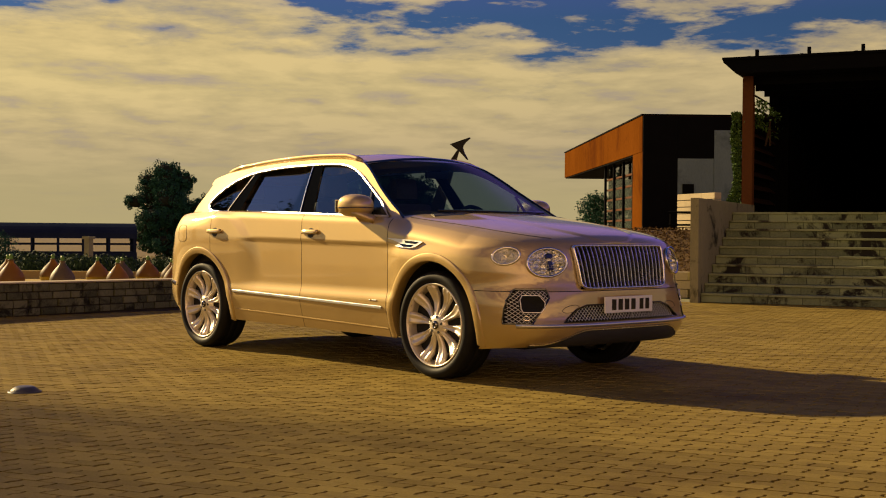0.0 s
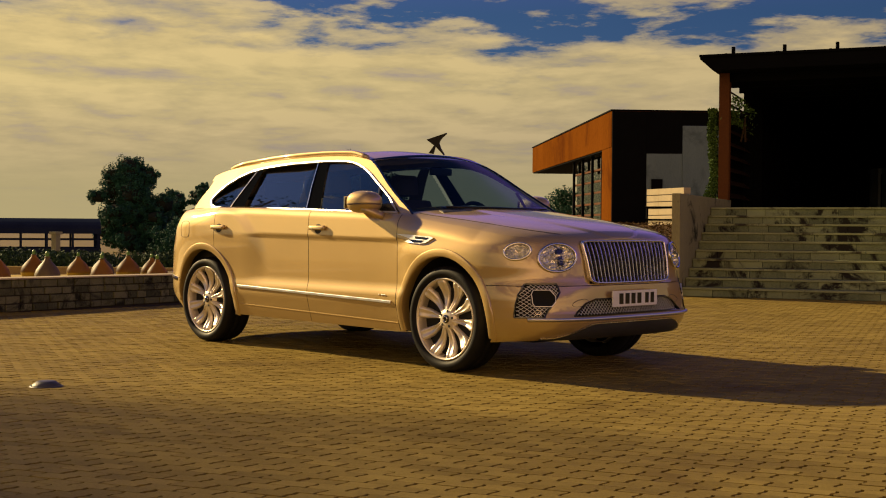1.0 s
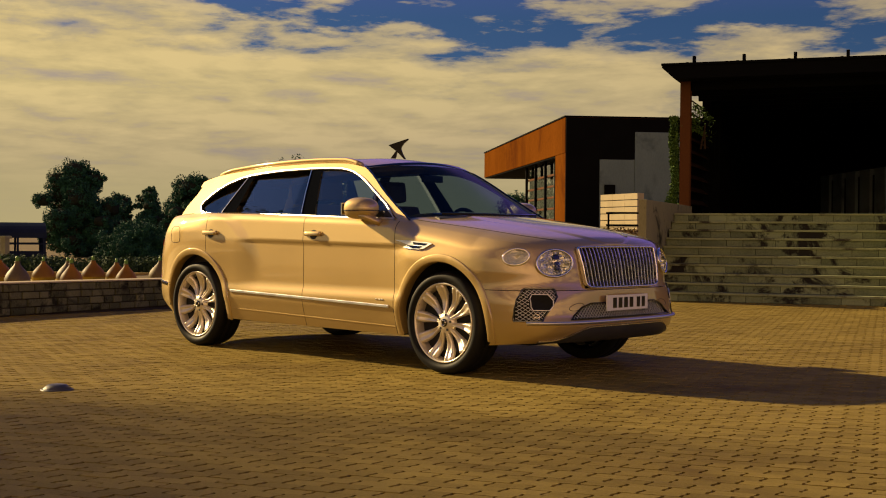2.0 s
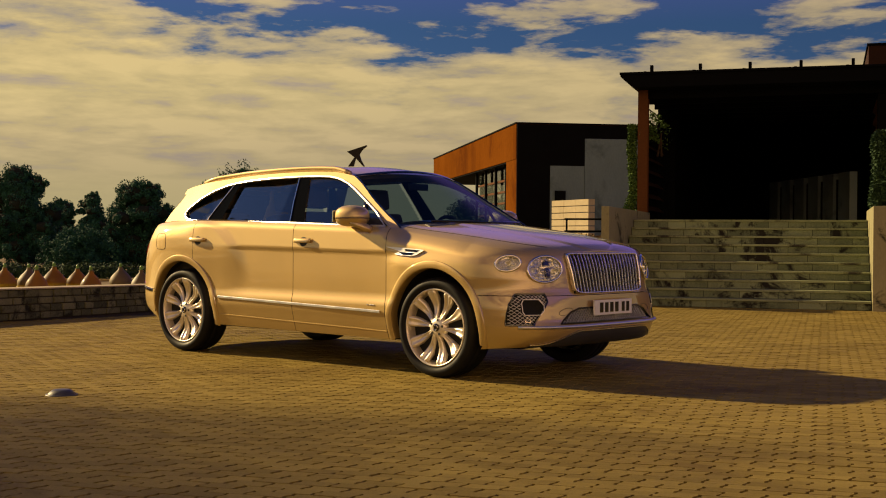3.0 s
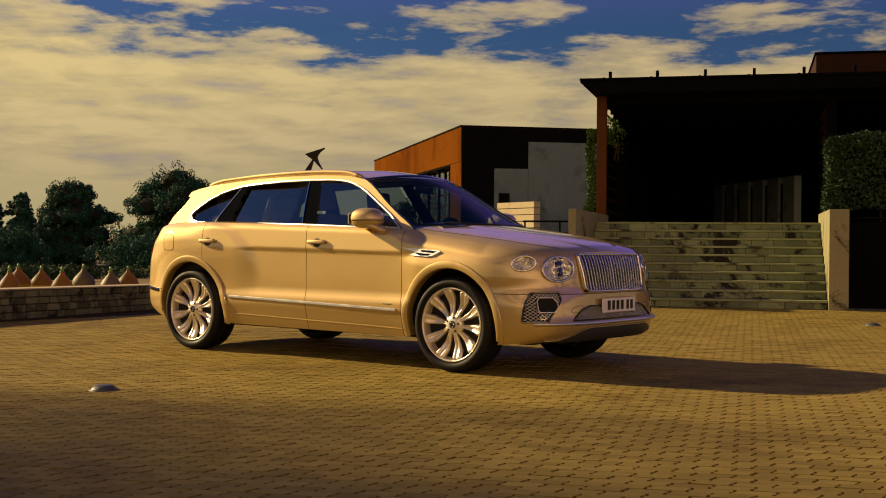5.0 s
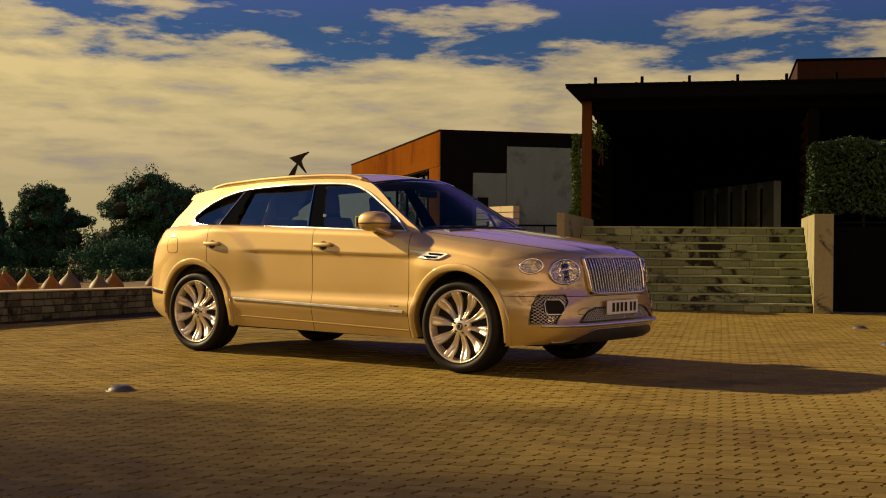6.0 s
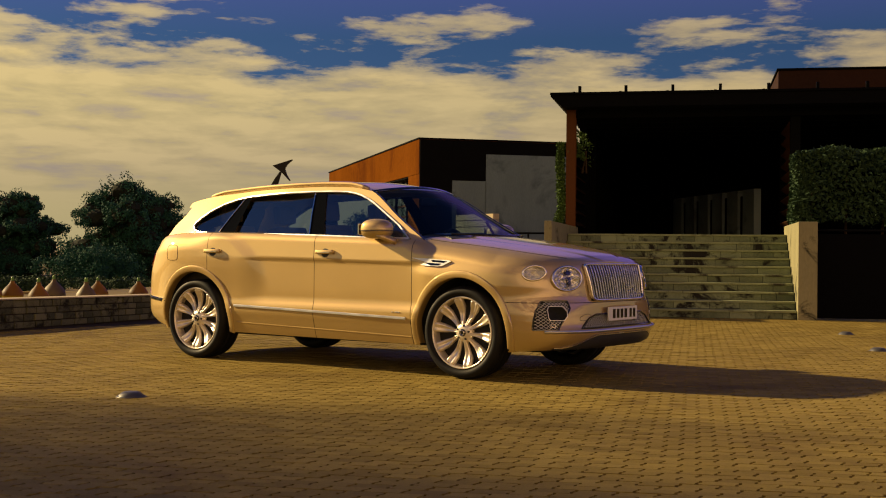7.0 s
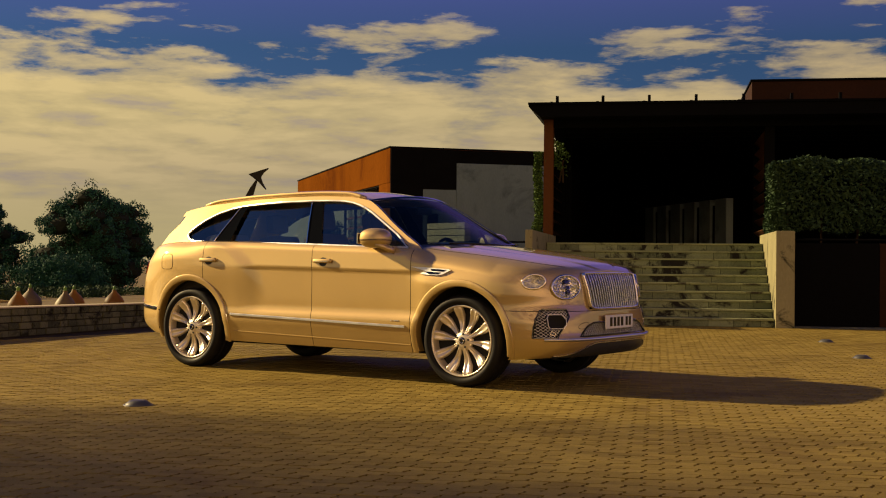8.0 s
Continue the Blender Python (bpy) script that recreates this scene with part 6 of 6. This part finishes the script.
# ---- wheels ----
def make_wheel():
    """Axis along y, outer face towards -y, hub at the origin."""
    rot = Matrix.Rotation(math.pi / 2, 4, "X")
    prof = [(0.300, -0.105), (0.312, -0.128), (0.335, -0.140), (0.362, -0.136), (0.380, -0.118), (0.387, -0.09), (0.388, -0.04), (0.384, -0.036), (0.384, -0.028), (0.388, -0.024), (0.388, 0.024), (0.384, 0.028), (0.384, 0.036), (0.388, 0.04), (0.387, 0.09), (0.378, 0.12), (0.335, 0.140), (0.300, 0.11)]
    ty = part("wheel", lathe(bmesh.new(), [(r, -y) for r, y in prof], 96, rot), M_TYRE, None, "low-profile black tyre on a polished alloy rim", True)
    rim = [(0.298, -0.108), (0.303, -0.116), (0.303, -0.124), (0.297, -0.128), (0.290, -0.124), (0.286, -0.112), (0.280, -0.07), (0.270, 0.02), (0.27, 0.11)]
    part("rim", lathe(bmesh.new(), [(r, -y) for r, y in rim], 96, rot), M_ALLOY, ty, "polished alloy rim", True)
    part("barrel", lathe(bmesh.new(), [(0.279, 0.045), (0.20, 0.055), (0.0, 0.055)], 48, rot), M_DARK, ty, "dark inner barrel")
    part("brake_disc", lathe(bmesh.new(), [(0.08, 0.02), (0.205, 0.02), (0.205, -0.01), (0.08, -0.01)], 48, rot @ pose(0, 0, 0)), M_SATIN, ty, "steel brake disc")
    part("hub", lathe(bmesh.new(), [(0.0, 0.104), (0.045, 0.104), (0.072, 0.095), (0.085, 0.07), (0.085, 0.0)], 40, rot), M_ALLOY, ty, "", True)
    part("centre_cap", lathe(bmesh.new(), [(0.0, 0.117), (0.026, 0.116), (0.031, 0.112), (0.031, 0.10)], 32, rot), M_BLACK, ty, "black centre cap")
    part("cap_ring", lathe(bmesh.new(), [(0.017, 0.1165), (0.020, 0.1185), (0.023, 0.1165)], 32, rot), M_CHROME, ty)
    for k in range(5):
        a = 2 * math.pi * (k + 0.25) / 5
        bm = tube(bmesh.new(), (0.058 * math.cos(a), -0.085, 0.058 * math.sin(a)), (0.058 * math.cos(a), -0.104, 0.058 * math.sin(a)), 0.011, 0.010, 8)
        part("lug_nut", bm, M_TRIM, ty)
    NR, NC = 14, 9
    for k in range(10):
        a0 = 2 * math.pi * k / 10
        bm = bmesh.new()
        top, bot = [], []
        for i in range(NR + 1):
            t = i / NR
            r = 0.050 + 0.243 * t
            w = 0.012 + 0.031 * smooth01(t * 1.08) * (1.0 if t < 0.90 else (1 - ((t - 0.90) / 0.10) ** 2 * 0.30))
            sw = 0.03 * t * (1 - t)
            depth = -0.100 - 0.018 * t + 0.040 * math.sin(math.pi * t) ** 1.4
            for lst, dd in ((top, 0.0), (bot, 0.032)):
                row = []
                for j in range(NC):
                    s = 2 * j / (NC - 1) - 1
                    ridge = 0.0
                    if lst is top:
                        ridge = -0.012 * (abs(s) < 0.80) * (1 - 0.1 * s) * (1 - abs(abs(s) - 0.62) / 0.45 if abs(s) > 0.2 else 0.12) * smooth01(t * 3)
                        ridge += 0.014 * (abs(s) > 0.95)
                        if t > 0.93:
                            ridge = 0.006
                    an = a0 + sw + math.atan2(w * s, r)
                    row.append(bm.verts.new((r * math.cos(an), depth + dd + ridge, r * math.sin(an))))
                lst.append(row)
        for i in range(NR):
            for j in range(NC - 1):
                bm.faces.new((top[i][j], top[i][j + 1], top[i + 1][j + 1], top[i + 1][j]))
            for j in (0, NC - 1):
                bm.faces.new((top[i][j], top[i + 1][j], bot[i + 1][j], bot[i][j]))
        part("spoke", bm, M_ALLOY, ty, "", True)
    return ty


w0 = make_wheel()
w0.parent = car
w0.matrix_local = pose(WB, -0.850, WZ, 0, 8, 0)
for x, y, r, spin in ((-WB, -0.850, 0, 21), (WB, 0.850, 180, 5), (-WB, 0.850, 180, 40)):
    m_ = pose(x, y, WZ, 0, 0, r) @ pose(0, 0, 0, 0, spin, 0)
    copy_thing(w0, m_)


# ---- the pavers, nearest last ----
def paver_outline(L, W, g):
    j = 0.018
    pts = [(g, 0.0012), (L - g, 0.0012), (L - g, W * 0.36), (L + j - g, W * 0.62), (L + j - g, W - 0.0012), (j + g, W - 0.0012), (j + g, W * 0.62), (g, W * 0.36)]
    return pts


PL, PW = 0.180, 0.090
OUT = paver_outline(PL, PW, 0.0075)


def paver_mesh(name, cells):
    V, F = [], []
    rp = random.Random(77)
    for a, b in cells:
        dz = rp.uniform(-0.0025, 0.0015)
        tx, ty = rp.uniform(-0.006, 0.006), rp.uniform(-0.006, 0.006)
        i = len(V)
        for x, y in OUT:
            V.append(ab(a + x, b + y, dz + tx * (x - PL / 2) + ty * (y - PW / 2)))
        for x, y in OUT:
            V.append(ab(a + x - 0.002 * (1 if x > PL / 2 else -1) * 0, b + y, -0.0118))
        F.append(tuple(range(i, i + 8)))
        for k in range(8):
            m_ = (k + 1) % 8
            F.append((i + k, i + 8 + k, i + 8 + m_, i + m_))
    return V, F


near, rest = [], []
for r_ in range(-147, 108):
    b = r_ * PW
    for c_ in range(-58, 56):
        a = c_ * PL + (PL / 2 if r_ % 2 else 0.0)
        p = ab(a, b)
        if p.x < -6.35 or b < -13.2 or b + PW > 9.715:
            continue
        if 1.2 < a < 3.6 and -5.6 < b < -3.6 and len(near) < 270:
            near.append((a, b))
        else:
            rest.append((a, b))
V, F = paver_mesh("paver", rest)
far_p = raw("pavers", V, F, M_PAVER, courtyard, "worn tan interlocking pavers")
far_p["kind"] = "stuff"
PROTO = []
rp2 = random.Random(9)
for k in range(4):
    V = [(x, y, rp2.uniform(-0.0015, 0.0015)) for x, y in OUT] + [(x, y, -0.0118) for x, y in OUT]
    F = [tuple(range(8))] + [(i, 8 + i, 8 + (i + 1) % 8, (i + 1) % 8) for i in range(8)]
    me = bpy.data.meshes.new("paver")
    me.from_pydata(V, [], F)
    me.update()
    me.materials.append(M_PAVER)
    PROTO.append(me)
for k, (a, b) in enumerate(near):
    o = new("paver", PROTO[k % 4])
    o.parent = courtyard
    o.matrix_local = pose(*ab(a, b, rp2.uniform(-0.001, 0.001)), rp2.uniform(-0.3, 0.3), rp2.uniform(-0.3, 0.3), TURN)
